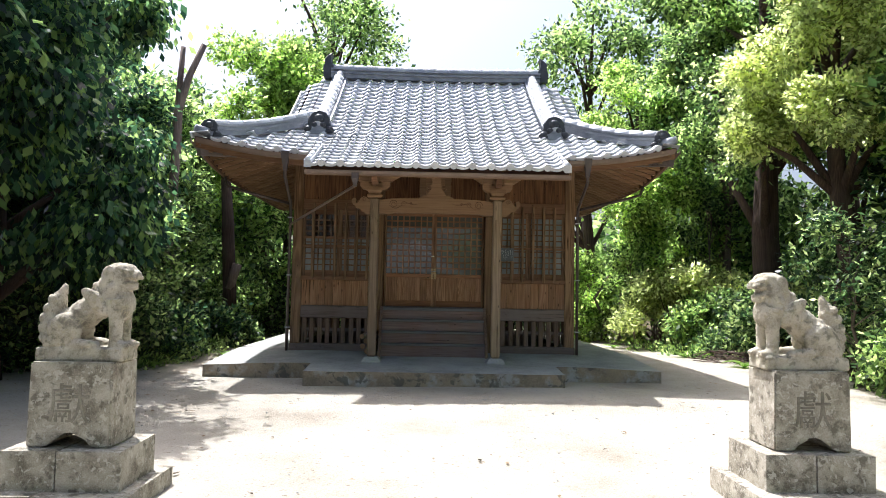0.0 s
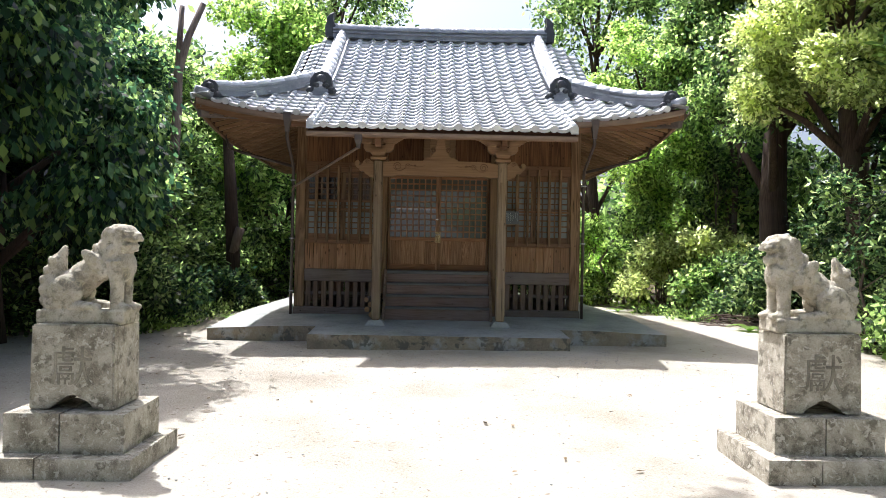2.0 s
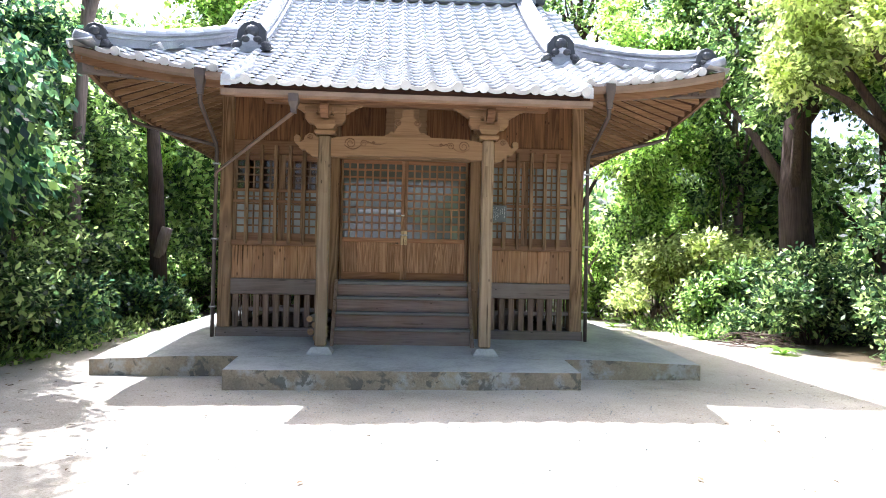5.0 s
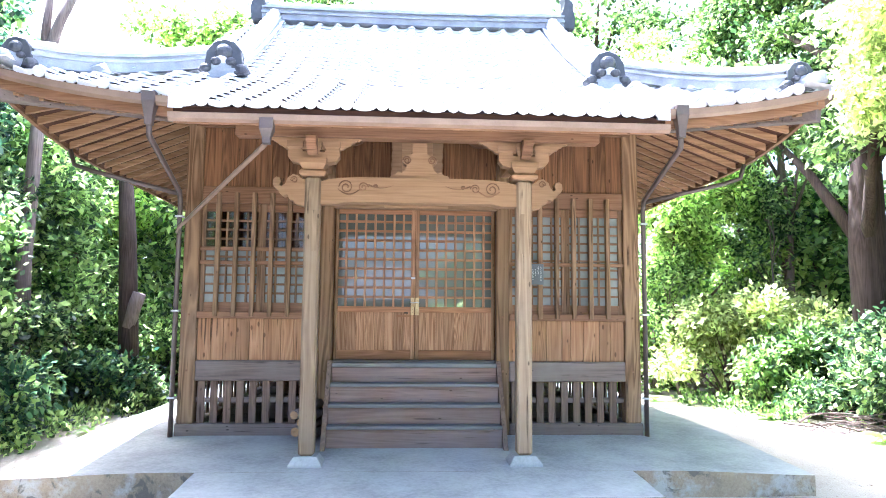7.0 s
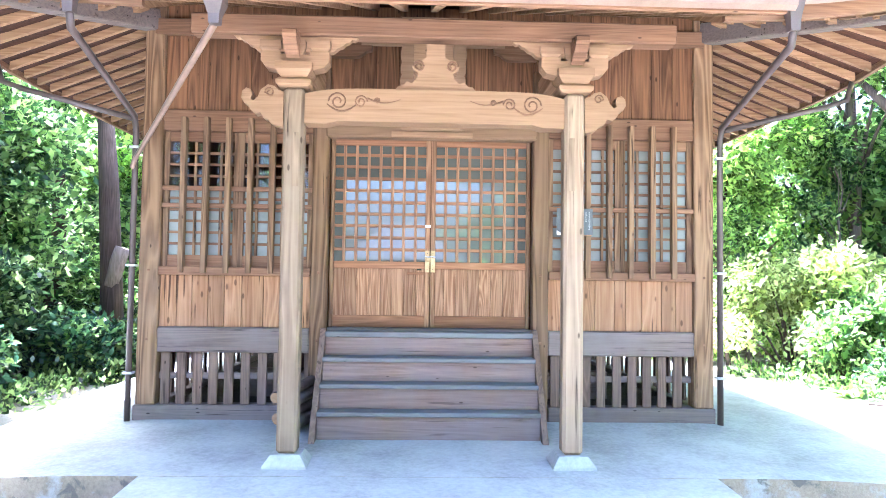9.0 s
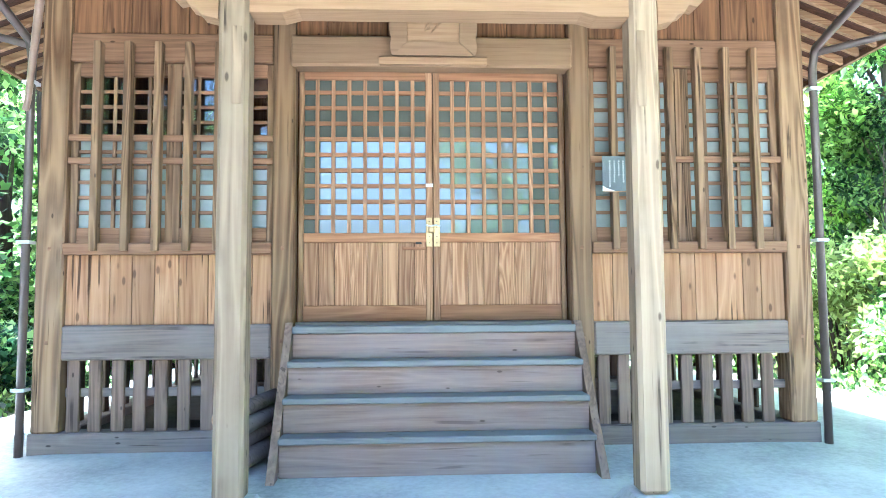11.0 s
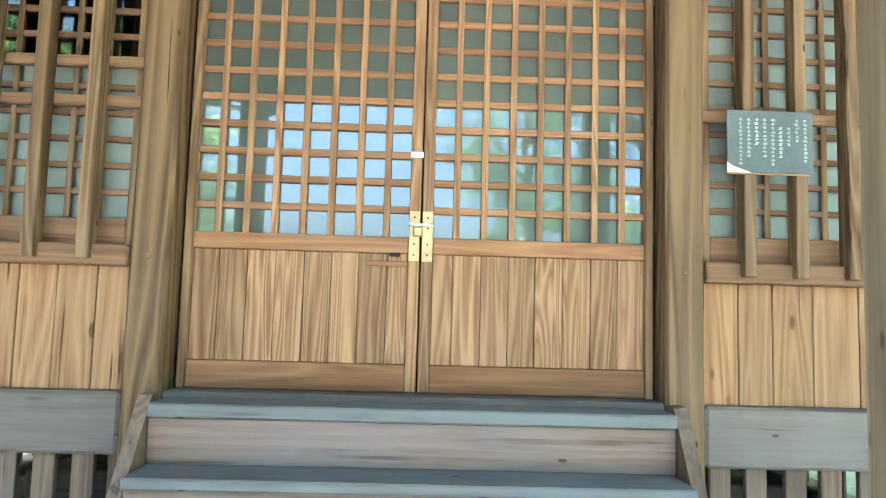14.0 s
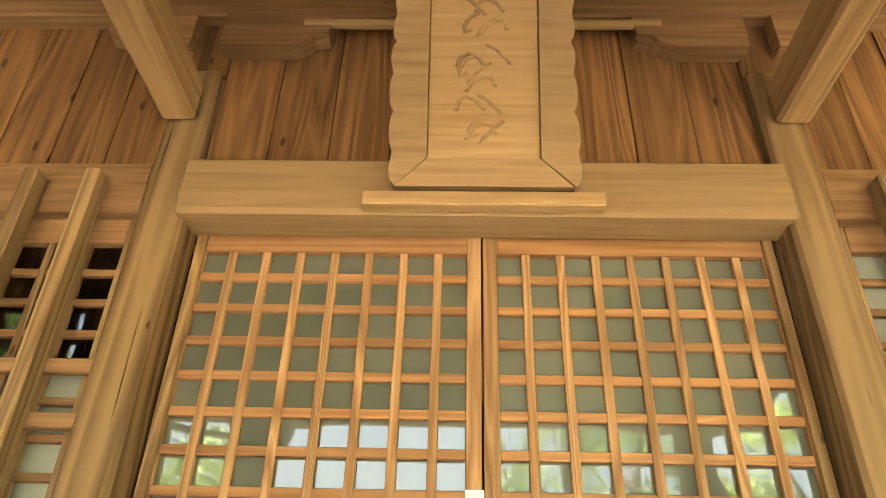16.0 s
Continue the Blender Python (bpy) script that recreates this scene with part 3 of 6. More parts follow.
# two door leaves
DOOR_Y = WALL_Y + 0.075
LB, LT = 1.826, 2.842
for s in (-1, 1):
    def span(a, b):
        return (CX + min(s * a, s * b), CX + max(s * a, s * b))
    leaf = part("door_leaf", one_box(*span(0.003, 0.045), DOOR_Y, DOOR_Y + 0.04, 1.255, 2.922, 0.003), W_DOOR, hall, "closed reddish cedar door leaf with a lattice of small panes")
    part("stile", one_box(*span(0.8405, 0.875), DOOR_Y, DOOR_Y + 0.04, 1.255, 2.922, 0.003), W_DOOR, leaf)
    for z0, z1 in ((1.255, 1.355), (1.765, LB), (LT, 2.922)):
        part("rail", one_box(*span(0.0455, 0.84), DOOR_Y + 0.001, DOOR_Y + 0.039, z0, z1, 0.003), W_DOOR_X, leaf)
    part("pane", one_box(*span(0.046, 0.8395), DOOR_Y + 0.026, DOOR_Y + 0.031, LB, LT, 0), M_PANE, leaf, "grey-green frosted glass")
    for k in range(1, 8):
        c = CX + s * (0.027 + 0.104 * k)
        part("muntin", one_box(c - 0.0125, c + 0.0125, DOOR_Y + 0.004, DOOR_Y + 0.025, LB, LT, 0.002), W_DOOR, leaf)
    for k in range(1, 10):
        c = LB + 0.1035 * k
        part("muntin", one_box(*span(0.0455, 0.84), DOOR_Y + 0.007, DOOR_Y + 0.025, c - 0.013, c + 0.013, 0.002), W_DOOR_X, leaf)
    cuts = [0.0455, 0.122, 0.228, 0.33, 0.43, 0.535, 0.64, 0.742, 0.84]
    for k, (a, b) in enumerate(zip(cuts, cuts[1:])):
        part("panel_board", one_box(*span(a + 0.001, b - 0.001), DOOR_Y + 0.01 + 0.003 * (k % 2), DOOR_Y + 0.03, 1.356, 1.764, 0.002), W_DOOR, leaf)
    # brass lock plates and the latch
    part("lock_plate", one_box(*span(0.004, 0.045), DOOR_Y - 0.006, DOOR_Y - 0.0005, 1.735, 1.925, 0.002), M_BRASS, leaf, "worn brass lock plate")
    for z in (1.76, 1.8, 1.86, 1.9):
        part("nail", ball(bmesh.new(), (CX + s * 0.025, DOOR_Y - 0.007, z), (0.004, 0.003, 0.004), seg=6), M_DARK, leaf)
    if s < 0:
        lock = part("padlock", one_box(CX - 0.03, CX + 0.008, DOOR_Y - 0.032, DOOR_Y - 0.008, 1.825, 1.865, 0.006), M_BRASS, leaf, "small brass padlock")
        part("hasp", tube(bmesh.new(), [(CX - 0.045, DOOR_Y - 0.018, 1.875), (CX - 0.02, DOOR_Y - 0.028, 1.868), (CX + 0.02, DOOR_Y - 0.028, 1.874), (CX + 0.045, DOOR_Y - 0.018, 1.868)], 0.006, 8), M_STRAP, leaf)
        part("paper_strip", one_box(CX - 0.046, CX + 0.002, DOOR_Y - 0.002, DOOR_Y - 0.0005, 2.128, 2.15, 0), M_PAPER, leaf, "torn strip of white paper")
        part("latch_slot", one_box(CX - 0.115, CX - 0.075, DOOR_Y - 0.003, DOOR_Y + 0.0005, 1.752, 1.766, 0), M_DARK, leaf)
        part("latch_rail", one_box(CX - 0.2, CX - 0.046, DOOR_Y - 0.001, DOOR_Y + 0.01, 1.715, 1.735, 0.003), W_DOOR_X, leaf)

# ---- steps up to the door ----
steps = thing("wooden_steps", (CX, 12.3, 0.45), "four grey weathered wooden steps with sloping side boards", "steps")
RISE = [(0.46, 12.02), (0.655, 12.14), (0.85, 12.28), (1.04, 12.44)]   # foot of each riser and its face
tops = [0.655, 0.85, 1.04, 1.225]
for k, ((z0, y0), z1) in enumerate(zip(RISE, tops)):
    part("riser", one_box(CX - 0.86, CX + 0.86, y0, y0 + 0.03, z0 + (0.0 if k else -0.02), z1 - 0.036, 0.004), W_STEP, steps)
    if k < 3:
        part("tread", one_box(CX - 0.86, CX + 0.86, y0 - 0.035, RISE[k + 1][1] + 0.03, z1 - 0.035, z1, 0.006), W_TREAD, steps)
    else:
        part("tread", one_box(CX - 0.86, CX + 0.86, y0 - 0.02, WALL_Y - 0.035, z1 - 0.035, z1 + 0.01, 0.006), W_TREAD, steps)
for s in (-1, 1):
    bm = bmesh.new()
    x = CX + s * 0.862
    out = [(11.9, 0.43), (12.0, 0.43), (12.5, 1.05), (12.55, 1.255), (12.47, 1.255)]
    prism(bm, out, 0, 0.045, Matrix(((0, s, 0, x), (1, 0, 0, 0), (0, 0, 1, 0), (0, 0, 0, 1))))
    part("side_board", bm, W_GREY_Z, steps)

# ---- porch before the steps ----
PORCH_Y = 11.45
PX = 0.972


def disc_stack(bm, cx, cy, rings):
    """A square-cut block with sloping or rounded sides: (z, half width) up its height."""
    loops = [[bm.verts.new((cx + a * h, cy + b * h, z)) for a, b in ((-1, -1), (1, -1), (1, 1), (-1, 1))] for z, h in rings]
    for p, q in zip(loops, loops[1:]):
        for k in range(4):
            bm.faces.new((p[k], p[(k + 1) % 4], q[(k + 1) % 4], q[k]))
    bm.faces.new(loops[0][::-1])
    bm.faces.new(loops[-1])
    return bm


def curl(cx, cz, r, turns, flip=1, n=14):
    return [(cx + flip * r * (1 - 0.75 * k / n) * math.cos(2 * math.pi * turns * k / n), cz + r * (1 - 0.75 * k / n) * math.sin(2 * math.pi * turns * k / n)) for k in range(n + 1)]


NOSE = [(0, -0.2), (0.1, -0.18), (0.13, -0.15), (0.17, -0.14), (0.2, -0.1), (0.25, -0.11), (0.29, -0.08), (0.31, -0.05), (0.345, -0.035), (0.37, 0.0),
        (0.365, 0.045), (0.33, 0.07), (0.29, 0.06), (0.275, 0.025), (0.29, -0.005), (0.265, -0.02), (0.225, 0.01), (0.2, 0.06), (0.14, 0.095), (0.08, 0.085), (0.04, 0.055), (0, 0.05)]
for s in (-1, 1):
    px = CX + s * PX
    fz = floor_z(px, PORCH_Y)
    part("post_base", disc_stack(bmesh.new(), px, PORCH_Y, [(fz - 0.03, 0.15), (fz + 0.012, 0.145), (fz + 0.075, 0.1)]), M_CONCRETE, hall, "pale concrete post base")
    bm = one_box(px - 0.07, px + 0.07, PORCH_Y - 0.07, PORCH_Y + 0.07, fz + 0.076, 2.985, 0.02)
    part("porch_post", bm, W_PALE_POST, hall, "weathered pale square post")
    part("post_patch", one_box(px - 0.02 * s - 0.022, px - 0.02 * s + 0.022, PORCH_Y - 0.076, PORCH_Y - 0.0705, 2.3, 2.67, 0.003), W_PALE_POST, hall)
    # capital, bearing block, arms and small blocks
    part("capital", disc_stack(bmesh.new(), px, PORCH_Y, [(2.986, 0.1), (3., 0.118), (3.025, 0.12), (3.045, 0.1)]), W_CARVED, hall)
    part("bearing_block", disc_stack(bmesh.new(), px, PORCH_Y, [(3.046, 0.085), (3.1, 0.125), (3.15, 0.125)]), W_CARVED, hall)
    arm = [(-0.235, 3.24), (-0.235, 3.17), (-0.2, 3.125), (-0.1, 3.102), (0.1, 3.102), (0.2, 3.125), (0.235, 3.17), (0.235, 3.24), (0.1, 3.24), (0.1, 3.215), (-0.1, 3.215), (-0.1, 3.24)]
    part("bracket_arm", prism(bmesh.new(), [(px + a, b) for a, b in arm], PORCH_Y - 0.06, PORCH_Y + 0.06), W_CARVED, hall)
    for o in (-0.17, 0.0, 0.17):
        part("small_block", disc_stack(bmesh.new(), px + o, PORCH_Y, [(3.241 if o else 3.216, 0.05), (3.26, 0.072), (3.312, 0.072)]), W_CARVED, hall)
    top = [(-0.43, 3.351), (-0.41, 3.333), (-0.385, 3.335), (-0.37, 3.318), (-0.345, 3.31), (-0.325, 3.288), (-0.295, 3.278), (-0.265, 3.25), (-0.23, 3.242)]
    top += [(-a, b) for a, b in top[::-1]]
    part("purlin_bracket", prism(bmesh.new(), [(px + a, b) for a, b in top], PORCH_Y - 0.028, PORCH_Y + 0.028), W_CARVED, hall)
    # carved nose that sticks out forwards and the one to the side
    part("beam_nose", prism(bmesh.new(), [(px + s * (0.075 + a * 0.78), 2.91 + b) for a, b in NOSE], PORCH_Y - 0.05, PORCH_Y + 0.05), W_CARVED, hall, "carved cloud-shaped beam end")
    bm = tube(bmesh.new(), [(px + s * 0.17, PORCH_Y - 0.054, 2.93)] + [(x, PORCH_Y - 0.054, z) for x, z in curl(px + s * 0.17, 2.95, 0.035, 1.3, s)], 0.005, 6)
    part("carved_scroll", bm, W_PLUG_GROOVE_SHADE, hall)
    fwd = [(a * 0.5 - 0.0, b * 0.55) for a, b in NOSE]
    bm = bmesh.new()
    prism(bm, [(a, b) for a, b in fwd], -0.045, 0.045, Matrix(((0, 1, 0, px), (-1, 0, 0, PORCH_Y - 0.125), (0, 0, 1, 3.28), (0, 0, 0, 1))))
    part("forward_nose", bm, W_BEAM, hall)
    # beam from the porch post back to the door post
    part("tie_beam", one_box(px - 0.055, px + 0.055, PORCH_Y + 0.09, WALL_Y - 0.05, 3.25, 3.41, 0.012), W_RAFTER, hall)

# the curved porch beam with its carving
n = 24
inner = PX - 0.0745
out = [(-inner + 2 * inner * k / n, 2.735 if min(k, n - k) < 3 else 2.755) for k in range(n + 1)]
out += [(inner - 2 * inner * k / n, 2.985 - 0.045 * (abs(1 - 2 * k / n) ** 6)) for k in range(n + 1)]
part("porch_beam", prism(bmesh.new(), [(CX + x, z) for x, z in out], PORCH_Y - 0.075, PORCH_Y + 0.075), W_CARVED, hall, "pale cambered beam carved with scrolls")
# raised strokes whose darker colour stands for shade in carved grooves
for s in (-1, 1):
    for cx, cz, r, f in ((0.67, 2.89, 0.066, 1), (0.515, 2.89, 0.046, -1), (0.4, 2.9, 0.02, 1)):
        part("carved_scroll", tube(bmesh.new(), [(CX + x, PORCH_Y - 0.077, z) for x, z in curl(s * cx, cz, r, 1.6, s * f, 22)], 0.0055, 6), W_PLUG_GROOVE_SHADE, hall)
    sweep = [(s * (0.745 - 0.2 * k / 10), 2.872 - 0.05 * math.sin(k / 10 * 3.1)) for k in range(11)]
    part("carved_scroll", tube(bmesh.new(), [(CX + x, PORCH_Y - 0.077, z) for x, z in sweep], [0.003 + 0.0045 * math.sin(k / 10 * 3.1) for k in range(11)], 6), W_PLUG_GROOVE_SHADE, hall)
    tail = [(s * (0.47 - 0.23 * k / 10), 2.915 - 0.03 * math.sin(k / 10 * 3.05)) for k in range(11)]
    part("carved_scroll", tube(bmesh.new(), [(CX + x, PORCH_Y - 0.077, z) for x, z in tail], [0.007 - 0.0005 * k for k in range(11)], 6), W_PLUG_GROOVE_SHADE, hall)
# frog-leg strut in the middle
frog = [(-0.28, 2.987), (-0.26, 3.015), (-0.225, 3.02), (-0.2, 3.05), (-0.165, 3.035), (-0.13, 3.07), (-0.12, 3.11), (-0.15, 3.125), (-0.165, 3.16), (-0.14, 3.2), (-0.09, 3.205), (-0.065, 3.22), (-0.065, 3.312)]
frog += [(-x, z) for x, z in frog[::-1]]
part("frog_leg_strut", prism(bmesh.new(), [(CX + x, z) for x, z in frog], PORCH_Y - 0.05, PORCH_Y + 0.05), W_CARVED, hall, "carved frog-leg strut with scrolls")
for s in (-1, 1):
    part("carved_scroll", tube(bmesh.new(), [(CX + x, PORCH_Y - 0.054, z) for x, z in curl(s * 0.115, 3.155, 0.04, 1.7, s, 22)], 0.007, 6), W_PLUG_GROOVE_SHADE, hall)
part("porch_purlin", one_box(CX - 1.69, CX + 1.69, PORCH_Y - 0.075, PORCH_Y + 0.075, 3.352, 3.49, 0.01), W_BEAM, hall)

# ---- roof ----
EAVE_Y, RIDGE_Y, EAVE_Z, RIDGE_Z = 11.05, 15.02, 3.6, 5.95
HALF, KOHAI, GABLE = 3.72, 1.87, 2.08
PORCH_EAVE_Y, PORCH_EAVE_Z = 10.19, 3.28


def rise(d):
    """Height of the roof's face at the distance d in from the eave."""
    u = d / (RIDGE_Y - EAVE_Y)
    return EAVE_Z + (RIDGE_Z - EAVE_Z) * (0.76 * u + 0.24 * u * u)


def lift(a, d):
    """The upturn of the eaves towards a corner; a: distance along the eave from the middle."""
    return 0.25 * max(0.0, (abs(a) - 1.7) / 2.0) ** 2 * max(0.0, 1 - d / 2.2) ** 2


def front_z(xr, y):
    d = y - EAVE_Y
    if abs(xr) <= KOHAI + 0.02 and y < 11.95:
        t = (y - PORCH_EAVE_Y) / (11.95 - PORCH_EAVE_Y)
        return PORCH_EAVE_Z + (rise(11.95 - EAVE_Y) - PORCH_EAVE_Z) * (0.93 * t + 0.07 * t * t)
    return rise(d) + lift(xr, d)


def tile_mesh(w, length, eave=False):
    """One clay pantile: a trough and a roll, with a thick lower edge. y runs up the slope."""
    n = 9
    prof = []
    for k in range(n + 1):
        u = k / n
        z = -0.018 * math.sin(math.pi * min(1, u / 0.62)) if u < 0.62 else 0.046 * math.sin(math.pi * (u - 0.62) / 0.42)
        prof.append(((u - 0.5) * w * 1.03, z))
    vs, fs = [], []
    for y, dz in ((0, 0.034), (length * 1.12, 0.004)):
        vs += [(x, y, z + dz) for x, z in prof]
    vs += [(x, 0.0, z + 0.034 - (0.045 if eave else 0.022)) for x, z in prof]
    m = n + 1
    for k in range(n):
        fs.append((k, k + 1, m + k + 1, m + k))
        fs.append((2 * m + k, 2 * m + k + 1, k + 1, k))
    me = bpy.data.meshes.new("roof_tile")
    bm = bmesh.new()
    bv = [bm.verts.new(v) for v in vs]
    for f in fs:
        bm.faces.new([bv[i] for i in f])
    if eave:
        bmesh.ops.create_cone(bm, cap_ends=True, segments=12, radius1=0.052, radius2=0.052, depth=0.03, matrix=Matrix.Translation((w * 0.31, -0.012, 0.03)) @ Matrix.Rotation(radians(90), 4, "X"))
    bmesh.ops.recalc_face_normals(bm, faces=bm.faces)
    bm.to_mesh(me)
    bm.free()
    me.polygons.foreach_set("use_smooth", [len(p.vertices) == 4 and abs(p.normal.y) < 0.6 for p in me.polygons])
    me.materials.append(M_TILE)
    return me


def face_pose(p, along, up):
    """A frame on the roof: x along the eave, y up the slope."""
    y = up.normalized()
    z = along.cross(y).normalized()
    x = y.cross(z)
    m = Matrix((x, y, z)).transposed().to_4x4()
    m.translation = p
    return m


TW, TL = 0.267, 0.222
TILE, TILE_EAVE = tile_mesh(TW, TL), tile_mesh(TW, TL, True)


def deck(name, corners_fn, na, nb, thick, mat):
    bm = bmesh.new()
    g = {}
    for i in range(na + 1):
        for j in range(nb + 1):
            p = Vector(corners_fn(i / na, j / nb))
            g[i, j, 0] = bm.verts.new(p - Vector((0, 0, 0.03)))
            g[i, j, 1] = bm.verts.new(p - Vector((0, 0, 0.03 + thick)))
    for i in range(na):
        for j in range(nb):
            for k in (0, 1):
                q = [g[i, j, k], g[i + 1, j, k], g[i + 1, j + 1, k], g[i, j + 1, k]]
                if len({v.co.to_tuple(5) for v in q}) >= 3:
                    bm.faces.new(q)
    rim = [(i, 0) for i in range(na)] + [(na, j) for j in range(nb)] + [(i, nb) for i in range(na, 0, -1)] + [(0, j) for j in range(nb, 0, -1)]
    for a in range(len(rim)):
        p, q = rim[a], rim[(a + 1) % len(rim)]
        bm.faces.new((g[(*p, 0)], g[(*q, 0)], g[(*q, 1)], g[(*p, 1)]))
    return bm


def front_edge(i, j):
    xr = -HALF + 2 * HALF * i
    top = EAVE_Y + (HALF - abs(xr)) if abs(xr) > GABLE else EAVE_Y + HALF - GABLE
    y = EAVE_Y + (top - EAVE_Y) * j
    return CX + xr, y, rise(y - EAVE_Y) + lift(xr, y - EAVE_Y)


VERGE = 2.82


def roll_off(xr):
    """The gable roof's edge curves down towards its verge."""
    return 0.3 * max(0.0, (abs(xr) - GABLE) / (VERGE - GABLE)) ** 2


def upper(i, j):
    xr = -VERGE + 2 * VERGE * i
    y = EAVE_Y + HALF - GABLE - 0.3 + (RIDGE_Y - EAVE_Y - HALF + GABLE + 0.3) * j
    return CX + xr, y, rise(y - EAVE_Y) - roll_off(xr)


def back_of(fn):
    return lambda i, j: (lambda p: (p[0], 2 * RIDGE_Y - p[1], p[2]))(fn(i, j))


def porch_deck(i, j):
    xr = -KOHAI + 2 * KOHAI * i
    y = PORCH_EAVE_Y + 0.03 + (11.95 - PORCH_EAVE_Y) * j
    return CX + xr, y, front_z(xr, y)


def side_deck(s):
    def fn(i, j):
        yr = -HALF - 0.25 + 2 * (HALF + 0.25) * i          # along the side eave, from the middle
        yr = max(-(RIDGE_Y - EAVE_Y), min(RIDGE_Y - EAVE_Y, yr))
        end = RIDGE_Y - EAVE_Y - abs(yr)
        d = min(end, HALF - GABLE + 0.1) * j
        return CX + s * (HALF - d), RIDGE_Y + yr, rise(d) + lift(yr - 0.25 * (1 if yr > 0 else -1), d)
    return fn


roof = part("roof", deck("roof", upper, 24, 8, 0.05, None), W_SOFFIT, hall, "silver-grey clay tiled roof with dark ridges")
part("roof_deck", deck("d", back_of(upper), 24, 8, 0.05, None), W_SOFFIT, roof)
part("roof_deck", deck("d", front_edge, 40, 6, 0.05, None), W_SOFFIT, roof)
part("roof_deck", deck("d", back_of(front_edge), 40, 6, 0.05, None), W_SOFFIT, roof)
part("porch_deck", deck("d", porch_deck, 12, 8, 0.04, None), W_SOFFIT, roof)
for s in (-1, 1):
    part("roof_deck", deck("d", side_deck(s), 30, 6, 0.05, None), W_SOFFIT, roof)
    # gable wall
    tri = [(-1.95, rise(HALF - GABLE) - 0.05), (1.95, rise(HALF - GABLE) - 0.05), (0, RIDGE_Z - 0.1)]
    bm = prism(bmesh.new(), tri, -0.04, 0.04, Matrix(((0, 1, 0, CX + s * (GABLE - 0.05)), (1, 0, 0, RIDGE_Y), (0, 0, 1, 0), (0, 0, 0, 1))))
    part("gable_wall", bm, M_PLASTER, roof)
    for q in (-1, 1):
        bm = bmesh.new()
        loops = []
        for k in range(9):
            y = EAVE_Y + HALF - GABLE - 0.3 + (RIDGE_Y - EAVE_Y - HALF + GABLE + 0.3) * k / 8
            z = rise(y - EAVE_Y) - roll_off(VERGE)
            yy = y if q < 0 else 2 * RIDGE_Y - y
            x0 = CX + s * (VERGE + 0.003)
            loops.append([bm.verts.new((x0 + s * a, yy, z + b)) for a, b in ((0, 0.05), (0.03, 0.05), (0.03, -0.16), (0, -0.16))])
        for a, b in zip(loops, loops[1:]):
            for k in range(4):
                bm.faces.new((a[k], a[(k + 1) % 4], b[(k + 1) % 4], b[k]))
        part("bargeboard", bm, M_PLASTER, roof)

# where each tile lies
near, rest = [], []
cols = int((HALF - 0.1) / TW)
for c in range(-cols - 1, cols + 1):
    xr = (c + 0.5) * TW
    if abs(xr) > HALF - 0.12:
        continue
    y = PORCH_EAVE_Y if abs(xr) < KOHAI - 0.05 else EAVE_Y - 0.03
    end = RIDGE_Y - 0.12 if abs(xr) < GABLE else EAVE_Y + (HALF - abs(xr)) - 0.05
    first = True
    while y < end:
        p = Vector((CX + xr, y, front_z(xr, y)))
        up = Vector((0, 0.1, front_z(xr, y + 0.1) - front_z(xr, y)))
        al = Vector((0.1, 0, front_z(xr + 0.05, y) - front_z(xr - 0.05, y) if abs(abs(xr) - KOHAI) > 0.2 else 0))
        near.append((y, face_pose(p, al, up), first))
        y += TL * up.normalized().y
        first = False
for s in (-1, 1):
    for c in range(3):
        xr = s * (GABLE + 0.12 + TW * c)
        y = EAVE_Y + HALF - GABLE - 0.25
        while y < RIDGE_Y - 0.1:
            zz = rise(y - EAVE_Y) - roll_off(xr)
            up = Vector((0, 0.1, rise(y + 0.1 - EAVE_Y) - rise(y - EAVE_Y)))
            near.append((y + 1, face_pose(Vector((CX + xr, y, zz)), Vector((0.1, 0, roll_off(xr - 0.05) - roll_off(xr + 0.05))), up), False))
            y += TL * up.normalized().y
    for c in range(-15, 15):
        yr = (c + 0.5) * TW
        end = min(RIDGE_Y - EAVE_Y - abs(yr) - 0.05, HALF - GABLE)
        d, first = -0.03, True
        while d < end:
            zf = lambda q: rise(q) + lift(abs(yr) - 0.25, q)
            p = Vector((CX + s * (HALF - d), RIDGE_Y + yr, zf(d)))
            rest.append((face_pose(p, Vector((0, -s * -1.0, 0)) * 0.1, Vector((-s * 0.1, 0, zf(d + 0.1) - zf(d)))), first))
            d += TL * 0.87
            first = False
near.sort(key=lambda r: r[0])
NEAR_TILES, rest = near[:300], [(m, f) for _, m, f in near[300:]] + rest


def joined(name, items, parent, label):
    """The remaining pieces as one mesh."""
    vs, fs, base = [], [], 0
    for m, first in items:
        me = TILE_EAVE if first else TILE
        for v in me.vertices:
            vs.append(m @ v.co)
        for p in me.polygons:
            fs.append([base + i for i in p.vertices])
        base += len(me.vertices)
    me = bpy.data.meshes.new(name)
    me.from_pydata(vs, [], fs)
    me.polygons.foreach_set("use_smooth", [len(p.vertices) == 4 for p in me.polygons])
    ob = part(name, me, M_TILE, parent, label)
    return tagged(ob, kind="stuff")


joined("upper_roof_tiles", rest, roof, "overlapping silver-grey clay pantiles")


